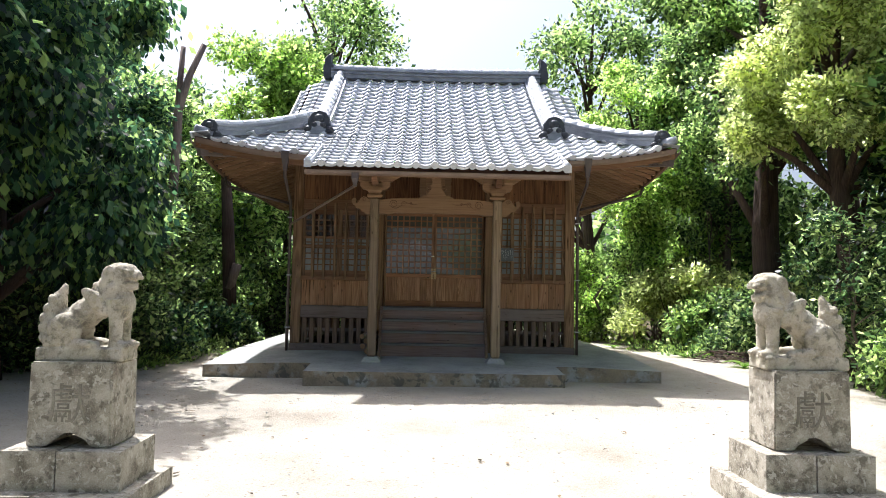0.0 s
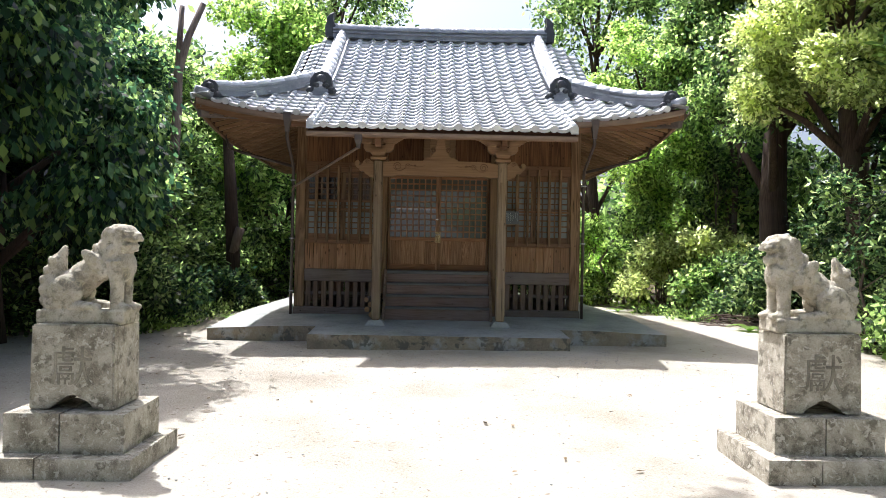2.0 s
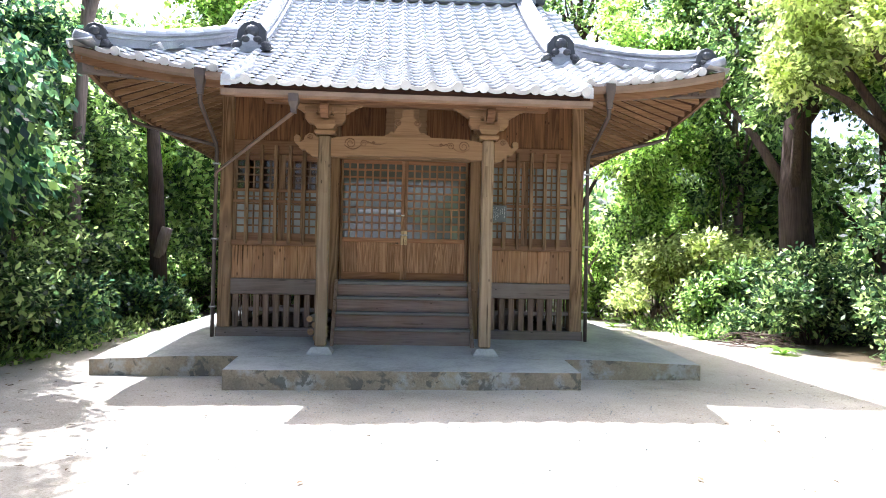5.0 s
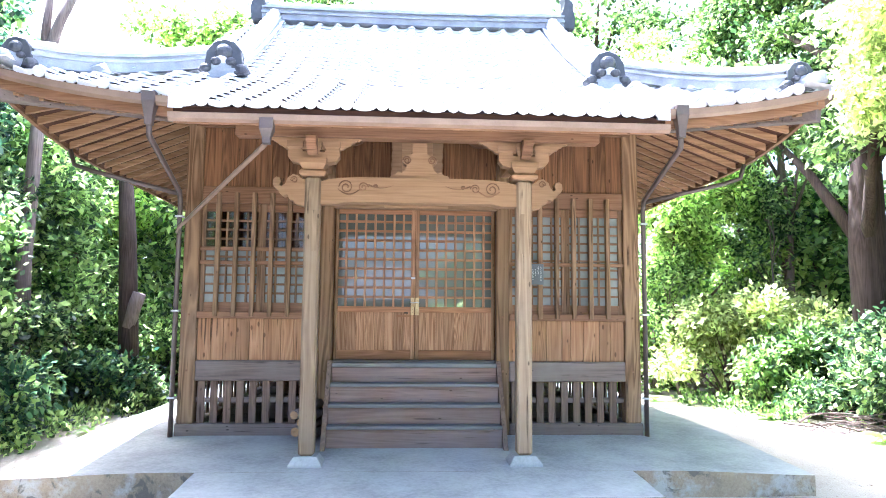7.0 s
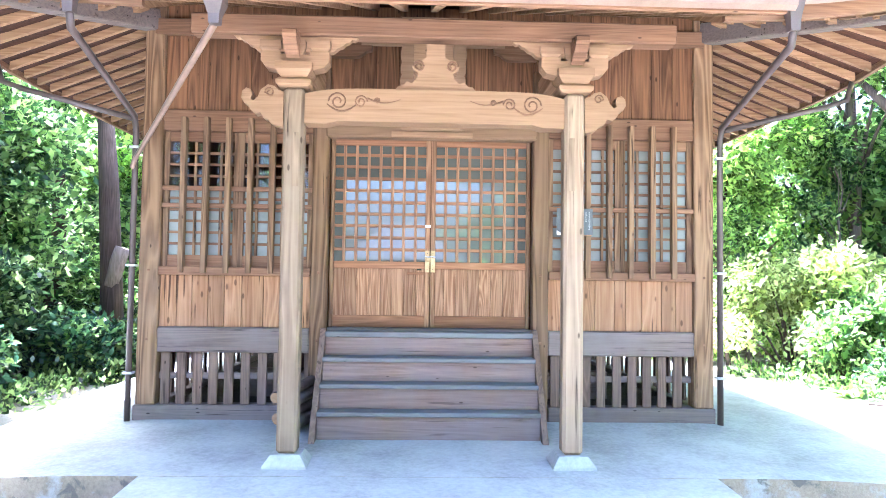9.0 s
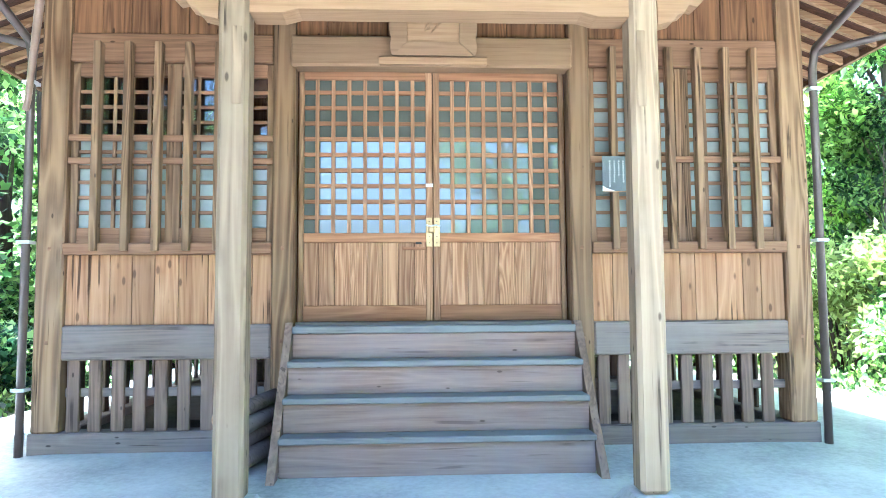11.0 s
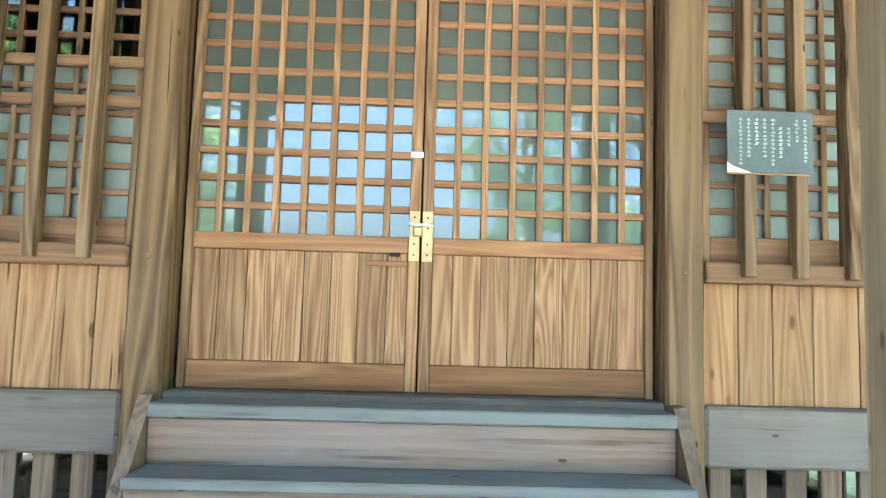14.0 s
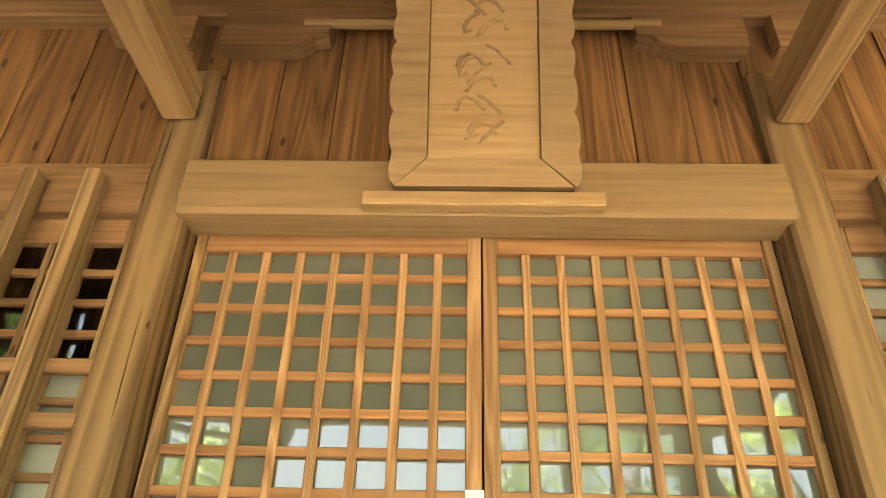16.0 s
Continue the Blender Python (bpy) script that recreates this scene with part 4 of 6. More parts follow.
def ridge_run(name, pts, levels, cap, parent, mat=None, up=Vector((0, 0, 1))):
    """A built-up tile ridge along pts: flat courses that step in, and round cap tiles."""
    pts = [Vector(p) for p in pts]
    for h0, h1, half in levels:
        bm = bmesh.new()
        loops = []
        for i, p in enumerate(pts):
            d = (pts[min(i + 1, len(pts) - 1)] - pts[max(0, i - 1)])
            sd = Vector((d.y, -d.x, 0)).normalized()
            loops.append([bm.verts.new(p + sd * a + up * b) for a, b in ((-half, h0), (half, h0), (half, h1), (-half, h1))])
        for a, b in zip(loops, loops[1:]):
            for k in range(4):
                bm.faces.new((a[k], a[(k + 1) % 4], b[(k + 1) % 4], b[k]))
        bm.faces.new(loops[0])
        bm.faces.new(loops[-1][::-1])
        part(name, bm, mat or M_RIDGE, parent)
    total = sum((b - a).length for a, b in zip(pts, pts[1:]))
    n = max(2, int(total / 0.24))
    at = lambda t: pts[min(int(t * (len(pts) - 1)), len(pts) - 2)].lerp(pts[min(int(t * (len(pts) - 1)), len(pts) - 2) + 1], t * (len(pts) - 1) - min(int(t * (len(pts) - 1)), len(pts) - 2))
    for k in range(n):
        a, b = at(k / n), at(min(1, (k + 1.12) / n))
        o = up * (levels[-1][1] + 0.004)
        part("cap_tile", tube(bmesh.new(), [a + o, b + o], [cap * 1.3, cap * 1.0], 10), M_TILE, parent, smooth=True)


rz = RIDGE_Z
ridge_run("ridge_course", [(CX - 2.2, RIDGE_Y, rz), (CX - 1.1, RIDGE_Y, rz - 0.02), (CX, RIDGE_Y, rz - 0.03), (CX + 1.1, RIDGE_Y, rz - 0.02), (CX + 2.2, RIDGE_Y, rz)],
          [(0.02, 0.1, 0.15), (0.1, 0.13, 0.19), (0.13, 0.18, 0.14), (0.18, 0.205, 0.18), (0.205, 0.25, 0.12)], 0.07, roof)


def demon_tile(at, size, s, parent):
    """A ridge-end tile: a rounded plate with a boss, side scrolls and horns."""
    bm = bmesh.new()
    m = Matrix.Translation(at) @ Matrix.Scale(size, 4)
    out = [(-0.5, 0), (-0.62, 0.1), (-0.52, 0.25), (-0.42, 0.22), (-0.42, 0.6), (-0.25, 0.82), (0, 0.9), (0.25, 0.82), (0.42, 0.6), (0.42, 0.22), (0.52, 0.25), (0.62, 0.1), (0.5, 0)]
    prism(bm, out, -0.13, 0.13, m)
    bmesh.ops.bevel(bm, geom=[e for e in bm.edges if abs(e.verts[0].co.y - e.verts[1].co.y) < 1e-6], offset=0.03 * size, segments=1, affect="EDGES")
    ball(bm, m @ Vector((0, -0.12, 0.55)), (0.22 * size, 0.13 * size, 0.2 * size))
    for q in (-1, 1):
        ball(bm, m @ Vector((q * 0.42, -0.1, 0.14)), (0.15 * size, 0.13 * size, 0.12 * size))
        ball(bm, m @ Vector((q * 0.18, -0.16, 0.3)), (0.13 * size, 0.12 * size, 0.1 * size))
    bmesh.ops.create_cone(bm, cap_ends=True, segments=14, radius1=0.27 * size, radius2=0.27 * size, depth=0.3 * size, matrix=m @ Matrix.Translation((0, -0.02, 0.75)) @ Matrix.Rotation(radians(90), 4, "X"))
    return part("ridge_end_tile", bm, M_ONI, parent, "dark moulded ridge-end tile")


for s in (-1, 1):
    # falling ridges
    ys_ = [RIDGE_Y - 0.1 - k * (RIDGE_Y - 12.2) / 8 for k in range(9)]
    ridge_run("falling_ridge_course", [(CX + s * 2.02, y, rise(y - EAVE_Y) + 0.02) for y in ys_], [(0.0, 0.07, 0.13), (0.07, 0.1, 0.15), (0.1, 0.15, 0.1)], 0.075, roof)
    demon_tile((CX + s * 2.0, 12.16, rise(12.16 - EAVE_Y) + 0.03), 0.42, s, roof)
    # corner ridges
    pts = []
    for k in range(9):
        t = k / 8
        xr, y = GABLE + 0.05 + (HALF - GABLE - 0.25) * t, EAVE_Y + (HALF - GABLE) * (1 - t) + 0.2 * t
        pts.append((CX + s * xr, y, rise(y - EAVE_Y) + lift(xr, y - EAVE_Y) + 0.02))
    ridge_run("corner_ridge_course", pts, [(0.0, 0.09, 0.11), (0.09, 0.12, 0.13), (0.12, 0.15, 0.1), (0.15, 0.18, 0.125)], 0.065, roof)
    e = pts[-1]
    demon_tile((e[0] + s * 0.02, e[1] - 0.06, e[2] - 0.02), 0.3, s, roof)
    part("corner_tile", tube(bmesh.new(), [(e[0], e[1] - 0.04, e[2] + 0.02), (e[0] + s * 0.2, e[1] - 0.2, e[2] + 0.07)], [0.085, 0.06], 12), M_RIDGE, roof, smooth=True)
    bm = [(x, 2 * RIDGE_Y - y, z) for x, y, z in pts]
    ridge_run("corner_ridge_course", bm, [(0.0, 0.09, 0.11), (0.09, 0.18, 0.12)], 0.065, roof)
    # ridge ends with their upright horn
    bm = bmesh.new()
    out = [(0, 0), (0.2, 0), (0.22, 0.2), (0.17, 0.3), (0.19, 0.42), (0.12, 0.5), (0.02, 0.56), (0.07, 0.44), (0.06, 0.34), (0.0, 0.28)]
    prism(bm, [(CX + s * (2.16 + a), rz + 0.02 + b * 0.95) for a, b in out], RIDGE_Y - 0.13, RIDGE_Y + 0.13)
    bmesh.ops.bevel(bm, geom=list(bm.edges), offset=0.014, segments=1, affect="EDGES")
    part("ridge_horn", bm, M_ONI, roof, "dark upright ridge-end tile with a horn")
    # verge of the porch roof
    ridge_run("verge_tile", [(CX + s * (KOHAI - 0.02), y, front_z(KOHAI, y) + 0.01) for y in (10.19, 10.5, 10.8, 11.1, 11.35)], [(-0.05, 0.055, 0.05)], 0.03, roof, M_TILE)

# rafters, eave boards and gutters
for s in (-1, 1):
    k = 0
    while True:
        xr = KOHAI + 0.1 + 0.22 * k
        k += 1
        if xr > HALF - 0.2:
            break
        d1 = min(WALL_Y - EAVE_Y, HALF - xr)
        if d1 < 0.2:
            continue
        y0, y1 = EAVE_Y + 0.1, EAVE_Y + d1
        za, zb = [front_z(s * xr, y) - 0.16 for y in (y0, y1)]
        zb -= 0.13 * (d1 / 1.6)
        bm = prism(bmesh.new(), [(y0, za), (y0, za - 0.075), (y1, zb - 0.075), (y1, zb)], -0.021, 0.021, Matrix(((0, 1, 0, CX + s * xr), (1, 0, 0, 0), (0, 0, 1, 0), (0, 0, 0, 1))))
        part("rafter", bm, W_RAFTER, hall)
    for k in range(34):
        yr = -(RIDGE_Y - EAVE_Y) + 0.28 + 0.22 * k
        dd = RIDGE_Y - EAVE_Y - abs(yr)
        d1 = min(HALF - CORNER, dd)
        if d1 < 0.2:
            continue
        xa, xb = HALF - 0.1, HALF - d1
        zf = lambda q: rise(q) + lift(abs(yr) - 0.25, q)
        za, zb = zf(0.1) - 0.16, zf(d1) - 0.16 - 0.13 * (d1 / 1.3)
        bm = prism(bmesh.new(), [(CX + s * xa, za), (CX + s * xa, za - 0.075), (CX + s * xb, zb - 0.075), (CX + s * xb, zb)], RIDGE_Y + yr - 0.021, RIDGE_Y + yr + 0.021)
        part("rafter", bm, W_RAFTER_X, hall)
    # boards under the roof that the rafters carry
    def under_front(i, j):
        xr = KOHAI + (HALF - 0.06 - KOHAI) * i
        d = 0.06 + (min(WALL_Y - EAVE_Y + 0.05, max(0.07, HALF - xr)) - 0.06) * j
        return CX + s * xr, EAVE_Y + d, front_z(s * xr, EAVE_Y + d) - 0.12 - 0.13 * d / 1.6
    def under_side(i, j):
        yr = (-1 + 2 * i) * (RIDGE_Y - EAVE_Y - 0.06)
        d = 0.06 + (min(HALF - CORNER + 0.03, max(0.07, RIDGE_Y - EAVE_Y - abs(yr))) - 0.06) * j
        return CX + s * (HALF - d), RIDGE_Y + yr, rise(d) + lift(abs(yr) - 0.25, d) - 0.12 - 0.13 * d / 1.3
    part("soffit", deck("u", under_front, 16, 4, 0.012, None), W_SOFFIT, hall, "red-brown soffit boards, toned darker for the eave shade")
    part("soffit", deck("u", under_side, 40, 4, 0.012, None), W_SOFFIT, hall, "red-brown soffit boards, toned darker for the eave shade")
    # corner hip rafter
    a = Vector((CX + s * (HALF - 0.12), EAVE_Y + 0.16, rise(0.1) + lift(HALF - 0.1, 0.1) - 0.22))
    b = Vector((CX + s * CORNER, WALL_Y, rise(1.3) - 0.38))
    dv = (b - a)
    m = face_pose(a, Vector((dv.y, -dv.x, 0)), dv)
    part("hip_rafter", box(bmesh.new(), -0.06, 0.06, -0.12, dv.length, -0.08, 0.1, 0.008, m), W_GREY, hall)
    # fascia and gutter along the front eave, from the porch to the corner
    for nm, rr, mat in (("fascia", 0, W_BEAM), ("gutter", 1, M_GUTTER)):
        bm = bmesh.new()
        loops = []
        for k in range(13):
            xr = KOHAI - (0.0 if rr else -0.03) + (HALF - 0.04 - KOHAI) * k / 12
            z = EAVE_Z + lift(xr, 0) - 0.04
            x, y = CX + s * xr, EAVE_Y + 0.02
            if rr:
                sec = [(-0.02, -0.01), (-0.03, -0.06), (-0.065, -0.085), (-0.1, -0.06), (-0.11, -0.005), (-0.098, -0.005), (-0.088, -0.05), (-0.065, -0.07), (-0.042, -0.05), (-0.032, -0.01)]
            else:
                sec = [(0.01, 0.0), (0.01, -0.15), (0.05, -0.15), (0.05, 0.0)]
            loops.append([bm.verts.new((x, y + a_, z + b_)) for a_, b_ in sec])
        for p, q in zip(loops, loops[1:]):
            for k in range(len(p)):
                bm.faces.new((p[k], p[(k + 1) % len(p)], q[(k + 1) % len(q)], q[k]))
        bm.faces.new(loops[0])
        bm.faces.new(loops[-1][::-1])
        part(nm, bm, mat, hall)
        bm = bmesh.new()
        loops = []
        for k in range(25):
            yr = (-1 + 2 * k / 24) * (RIDGE_Y - EAVE_Y - 0.04)
            z = EAVE_Z + lift(abs(yr) - 0.25, 0) - 0.04
            loops.append([bm.verts.new((CX + s * (HALF - 0.02 - a_), RIDGE_Y + yr, z + b_)) for a_, b_ in sec])
        for p, q in zip(loops, loops[1:]):
            for k in range(len(p)):
                bm.faces.new((p[k], p[(k + 1) % len(p)], q[(k + 1) % len(q)], q[k]))
        part(nm, bm, mat, hall)
    # rain heads and downpipes
    hx = CX + s * 2.32
    hz = EAVE_Z + lift(2.32, 0) - 0.1
    part("rain_head", disc_stack(bmesh.new(), hx, EAVE_Y - 0.045, [(hz - 0.2, 0.03), (hz - 0.12, 0.035), (hz + 0.0, 0.056), (hz + 0.085, 0.056)]), M_PIPE, hall)
    px_ = CX + s * (CORNER + 0.13)
    part("downpipe", tube(bmesh.new(), [(hx, EAVE_Y - 0.045, hz - 0.18), (hx + s * 0.01, EAVE_Y + 0.0, hz - 0.28), (px_, WALL_Y - 0.1, 3.02), (px_, WALL_Y - 0.06, 2.9), (px_, WALL_Y - 0.06, 0.44)], 0.026, 10), M_PIPE, hall, "brown downpipe", True)
    part("side_pipe", tube(bmesh.new(), [(CX + s * (HALF - 0.05), 12.5, 3.5), (CX + s * (HALF - 0.12), 12.5, 3.28), (CX + s * (HALF - 0.3), 12.52, 3.22), (px_, WALL_Y - 0.06, 3.0)], 0.024, 10), M_PIPE, hall, "", True)
    for z in (0.85, 1.75, 2.75):
        part("pipe_strap", one_box(px_ - 0.04, px_ + 0.04, WALL_Y - 0.1, WALL_Y - 0.02, z, z + 0.02, 0.002), M_STRAP, hall)
# porch eave: rafters, fascia, gutter
for k in range(15):
    xr = -1.75 + 0.25 * k
    bm = prism(bmesh.new(), [(10.27, 3.14), (10.27, 3.195), (12.6, 4.06), (12.6, 4.0)], -0.028, 0.028, Matrix(((0, 1, 0, CX + xr), (1, 0, 0, 0), (0, 0, 1, 0), (0, 0, 0, 1))))
    part("rafter", bm, W_RAFTER, hall)
part("porch_soffit", prism(bmesh.new(), [(10.24, 3.197), (10.24, 3.22), (12.62, 4.09), (12.62, 4.067)], -KOHAI + 0.03, KOHAI - 0.03, Matrix(((0, 1, 0, CX), (1, 0, 0, 0), (0, 0, 1, 0), (0, 0, 0, 1)))), W_SOFFIT, hall, "soffit boards toned darker for the eave shade")
part("fascia", one_box(CX - KOHAI, CX + KOHAI, 10.235, 10.265, 3.14, 3.225, 0.004), W_BEAM, hall)
bm = bmesh.new()
sec = [(-0.02, -0.01), (-0.03, -0.06), (-0.065, -0.085), (-0.1, -0.06), (-0.11, -0.005), (-0.098, -0.005), (-0.088, -0.05), (-0.065, -0.07), (-0.042, -0.05), (-0.032, -0.01)]
prism(bm, [(10.25 + a * 0.85, 3.205 + b * 0.8) for a, b in sec], -KOHAI - 0.02, KOHAI + 0.02, Matrix(((0, 1, 0, CX), (1, 0, 0, 0), (0, 0, 1, 0), (0, 0, 0, 1))))
part("gutter", bm, M_GUTTER, hall)
hx = CX - 1.17
part("rain_head", disc_stack(bmesh.new(), hx, 10.19, [(2.98, 0.026), (3.03, 0.03), (3.09, 0.05), (3.17, 0.05)]), M_PIPE, hall)
part("slanting_pipe", tube(bmesh.new(), [(hx, 10.19, 3.02), (hx - 0.02, 10.225, 2.985), (CX - CORNER - 0.11, WALL_Y - 0.13, 2.64), (CX - CORNER - 0.14, WALL_Y - 0.1, 2.58)], 0.02, 10), M_GUTTER, hall, "slanting rainwater pipe", True)

# ---- boards and small things at the hall ----
name_board = thing("name_board", (CX, WALL_Y - 0.08, 2.96), "carved wooden name board with a scalloped frame", "sign")
lean = Matrix.Translation((CX, WALL_Y - 0.1, 2.948)) @ Matrix.Rotation(radians(17), 4, "X")
for s in (-1, 1):
    side = []
    for k in range(61):
        z = 0.92 * k / 60
        w = 0.258 + 0.017 * abs(math.sin(k * 0.42 + 0.4 * math.sin(k * 0.21))) ** 0.45 + 0.004 * math.sin(k * 0.13 + s)
        side.append((s * w, z))
    inner = [(s * 0.165, 0.92 - 0.1), (s * 0.165, 0.085)]
    part("frame_side", prism(bmesh.new(), side + inner, -0.035, 0.02, lean), W_CARVED, name_board)
part("frame_foot", prism(bmesh.new(), [(-0.255, 0), (0.255, 0), (0.164, 0.084), (-0.164, 0.084)], -0.033, 0.02, lean), W_CARVED, name_board)
part("frame_head", prism(bmesh.new(), [(-0.27, 0.92), (0.27, 0.92), (0.164, 0.821), (-0.164, 0.821)], -0.033, 0.02, lean), W_CARVED, name_board)
part("board", box(bmesh.new(), -0.164, 0.164, -0.015, 0.015, 0.084, 0.82, 0.002, lean), W_CARVED, name_board)
rb = random.Random(9)
for row in range(4):
    for q in range(5):
        z = 0.17 + row * 0.17 + rb.uniform(-0.02, 0.02) + q * 0.022
        x = rb.uniform(-0.045, 0.045)
        pts = [lean @ Vector((x + 0.045 * math.cos(a + q), -0.017, z + 0.035 * math.sin(a * 1.3 + q * 2))) for a in (0, 0.7, 1.4, 2.1, 2.8)]
        part("carved_stroke", tube(bmesh.new(), pts, 0.007, 6), W_CARVED, name_board)
ledge = tagged(part("ledge_board", one_box(CX - 0.347, CX + 0.347, WALL_Y - 0.115, WALL_Y - 0.0705, 2.888, 2.936, 0.004), W_CARVED), "pale wooden ledge nailed under the name board", "ledge")
tagged(part("curtain_rod", tube(bmesh.new(), [(CX - 0.62, WALL_Y - 0.06, 3.7), (CX + 0.62, WALL_Y - 0.06, 3.7)], 0.018, 10), W_CARVED, hall, "pale round rod"), "")
for s in (-1, 1):
    arm = [(0, 3.585), (0.4, 3.585), (0.46, 3.6), (0.52, 3.635), (0.6, 3.645), (0.62, 3.745), (0, 3.745)]
    part("wall_bracket", prism(bmesh.new(), [(CX + s * (DOORPOST - 0.05 - a * 0.62), z) for a, z in arm], WALL_Y - 0.07, WALL_Y + 0.003), W_BEAM, hall)
    part("wall_bracket", prism(bmesh.new(), [(CX + s * (DOORPOST + 0.05 + a * 0.5), z) for a, z in arm], WALL_Y - 0.07, WALL_Y + 0.003), W_BEAM, hall)
part("wall_plate", one_box(CX - CORNER, CX + CORNER, WALL_Y - 0.06, WALL_Y + 0.06, 3.75, 3.885, 0.008), W_BEAM, hall)

notice = thing("notice_board", (CX + 1.34, WALL_Y - 0.11, 2.2), "small dark slate notice board with white columns of writing", "sign")
nx0, nx1, nz0, nz1, ny = CX + 1.078, CX + 1.388, 2.075, 2.3, WALL_Y - 0.1
part("board", one_box(nx0, nx1, ny - 0.008, ny, nz0, nz1, 0.002), M_SLATE, notice)
part("backing", one_box(nx0 + 0.004, nx1 - 0.004, ny, ny + 0.008, nz0 - 0.006, nz1 - 0.004, 0.001), W_CARVED, notice)
rb = random.Random(3)
bm = bmesh.new()
for k in range(9):
    x = nx1 - 0.03 - k * 0.029
    z = nz1 - 0.03 - (0.03 if k in (2, 3) else 0)
    low = nz0 + 0.03 + rb.uniform(0, 0.08)
    while z > low:
        for q in range(3):
            w = rb.uniform(0.003, 0.008)
            o = rb.uniform(-0.003, 0.003)
            box(bm, x + o - w, x + o + w, ny - 0.0092, ny - 0.0082, z - 0.0012 - 0.0035 * q, z - 0.0035 * q, 0)
        box(bm, x - 0.0008, x + 0.0008, ny - 0.0092, ny - 0.0082, z - 0.009, z, 0)
        z -= 0.0145
tagged(part("writing", bm, M_INK, notice, "columns of small white writing"), kind="stuff")
part("worn_corner", prism(bmesh.new(), [(nx0 - 0.001, nz0 - 0.002), (nx0 + 0.085, nz0 - 0.002), (nx0 + 0.02, nz0 + 0.02), (nx0 - 0.001, nz0 + 0.035)], ny - 0.0105, ny - 0.0085), M_PAPER, notice)

poles = thing("stored_poles", (CX - 1.2, 12.35, 0.47), "grey weathered bamboo poles leaning by the steps", "poles")
for k, (a, b, r) in enumerate((((-1.13, 12.05, 0.515), (-1.02, 12.55, 0.53), 0.05), ((-1.2, 12.0, 0.6), (-1.03, 12.57, 0.63), 0.046), ((-1.15, 12.02, 0.685), (-1.02, 12.57, 0.72), 0.044), ((-1.21, 11.96, 0.765), (-1.03, 12.57, 0.81), 0.042))):
    a, b = Vector(a), Vector(b)
    pts = [a.lerp(b, t / 6) for t in range(7)]
    pole = part("pole", tube(bmesh.new(), pts, [r * (1.0 if t % 2 else 1.05) for t in range(7)], 12), W_GREY, poles, smooth=True)
    way = (b - a).normalized()
    part("sawn_end", tube(bmesh.new(), [a - way * 0.004, a - way * 0.001], r * 0.95, 12), W_CARVED, pole)

# ---- guardian statues on their pedestals ----


def pedestal(cx, cy, label):
    ped = thing("stone_pedestal", (cx, cy, 0.05), label, "pedestal", "pedestals of the guardian statues")
    rb = random.Random(int(cx * 10) + 50)

    def block(x0, x1, y0, y1, z0, z1, name):
        bm = bmesh.new()
        box(bm, x0, x1, y0, y1, z0, z1, 0)
        bmesh.ops.subdivide_edges(bm, edges=list(bm.edges), cuts=5, use_grid_fill=True)
        for v in bm.verts:
            edge = sum((abs(v.co[i] - a) < 1e-4 or abs(v.co[i] - b) < 1e-4) for i, (a, b) in enumerate(((x0, x1), (y0, y1), (z0, z1))))
            c = Vector(((x0 + x1) / 2, (y0 + y1) / 2, (z0 + z1) / 2))
            v.co += 0.004 * noise.noise_vector(v.co * 6) - (v.co - c).normalized() * (0.006 if edge > 1 else 0)
        return part(name, bm, M_STONE, ped)
    # slab in two pieces, plinth in two, and the arched die
    block(cx - 0.48, cx - 0.12, cy - 0.42, cy + 0.42, 0.0, 0.2, "slab_stone")
    block(cx - 0.116, cx + 0.48, cy - 0.42, cy + 0.42, 0.0, 0.197, "slab_stone")
    block(cx - 0.385, cx - 0.03, cy - 0.3, cy + 0.3, 0.195, 0.455, "plinth_stone")
    block(cx - 0.026, cx + 0.385, cy - 0.3, cy + 0.3, 0.195, 0.452, "plinth_stone")
    arch = [(-0.275, 0.453), (-0.16, 0.453), (-0.15, 0.475), (-0.1, 0.492), (-0.075, 0.53), (-0.035, 0.562), (0.025, 0.567), (0.075, 0.54), (0.105, 0.5), (0.15, 0.48), (0.165, 0.453), (0.275, 0.453), (0.268, 1.012), (-0.268, 1.012)]
    bm = prism(bmesh.new(), [(cx + a, b) for a, b in arch], cy - 0.205, cy + 0.205)
    bmesh.ops.bevel(bm, geom=list(bm.edges), offset=0.012, segments=2, affect="EDGES")
    part("die_stone", bm, M_STONE, ped)
    # carved character
    cu = bpy.data.curves.new("character", "FONT")
    cu.body, cu.size, cu.extrude, cu.align_x = "\u737b", 0.28, 0.008, "CENTER"
    tx = bpy.data.objects.new("character", cu)
    me = bpy.data.meshes.new_from_object(tx)
    bpy.data.objects.remove(tx)
    me.transform(Matrix.Translation((cx, cy - 0.2005, 0.64)) @ Matrix.Rotation(radians(90), 4, "X"))
    part("carved_character", me, M_CARVED_DARK, ped, "dark carved character")
    return ped


M_CARVED_DARK = speckled("weathered_cut_stone", [(0.35, (0.11, 0.097, 0.075)), (0.5, (0.2, 0.18, 0.14)), (0.65, (0.35, 0.32, 0.25))], 8.0, 0.95)


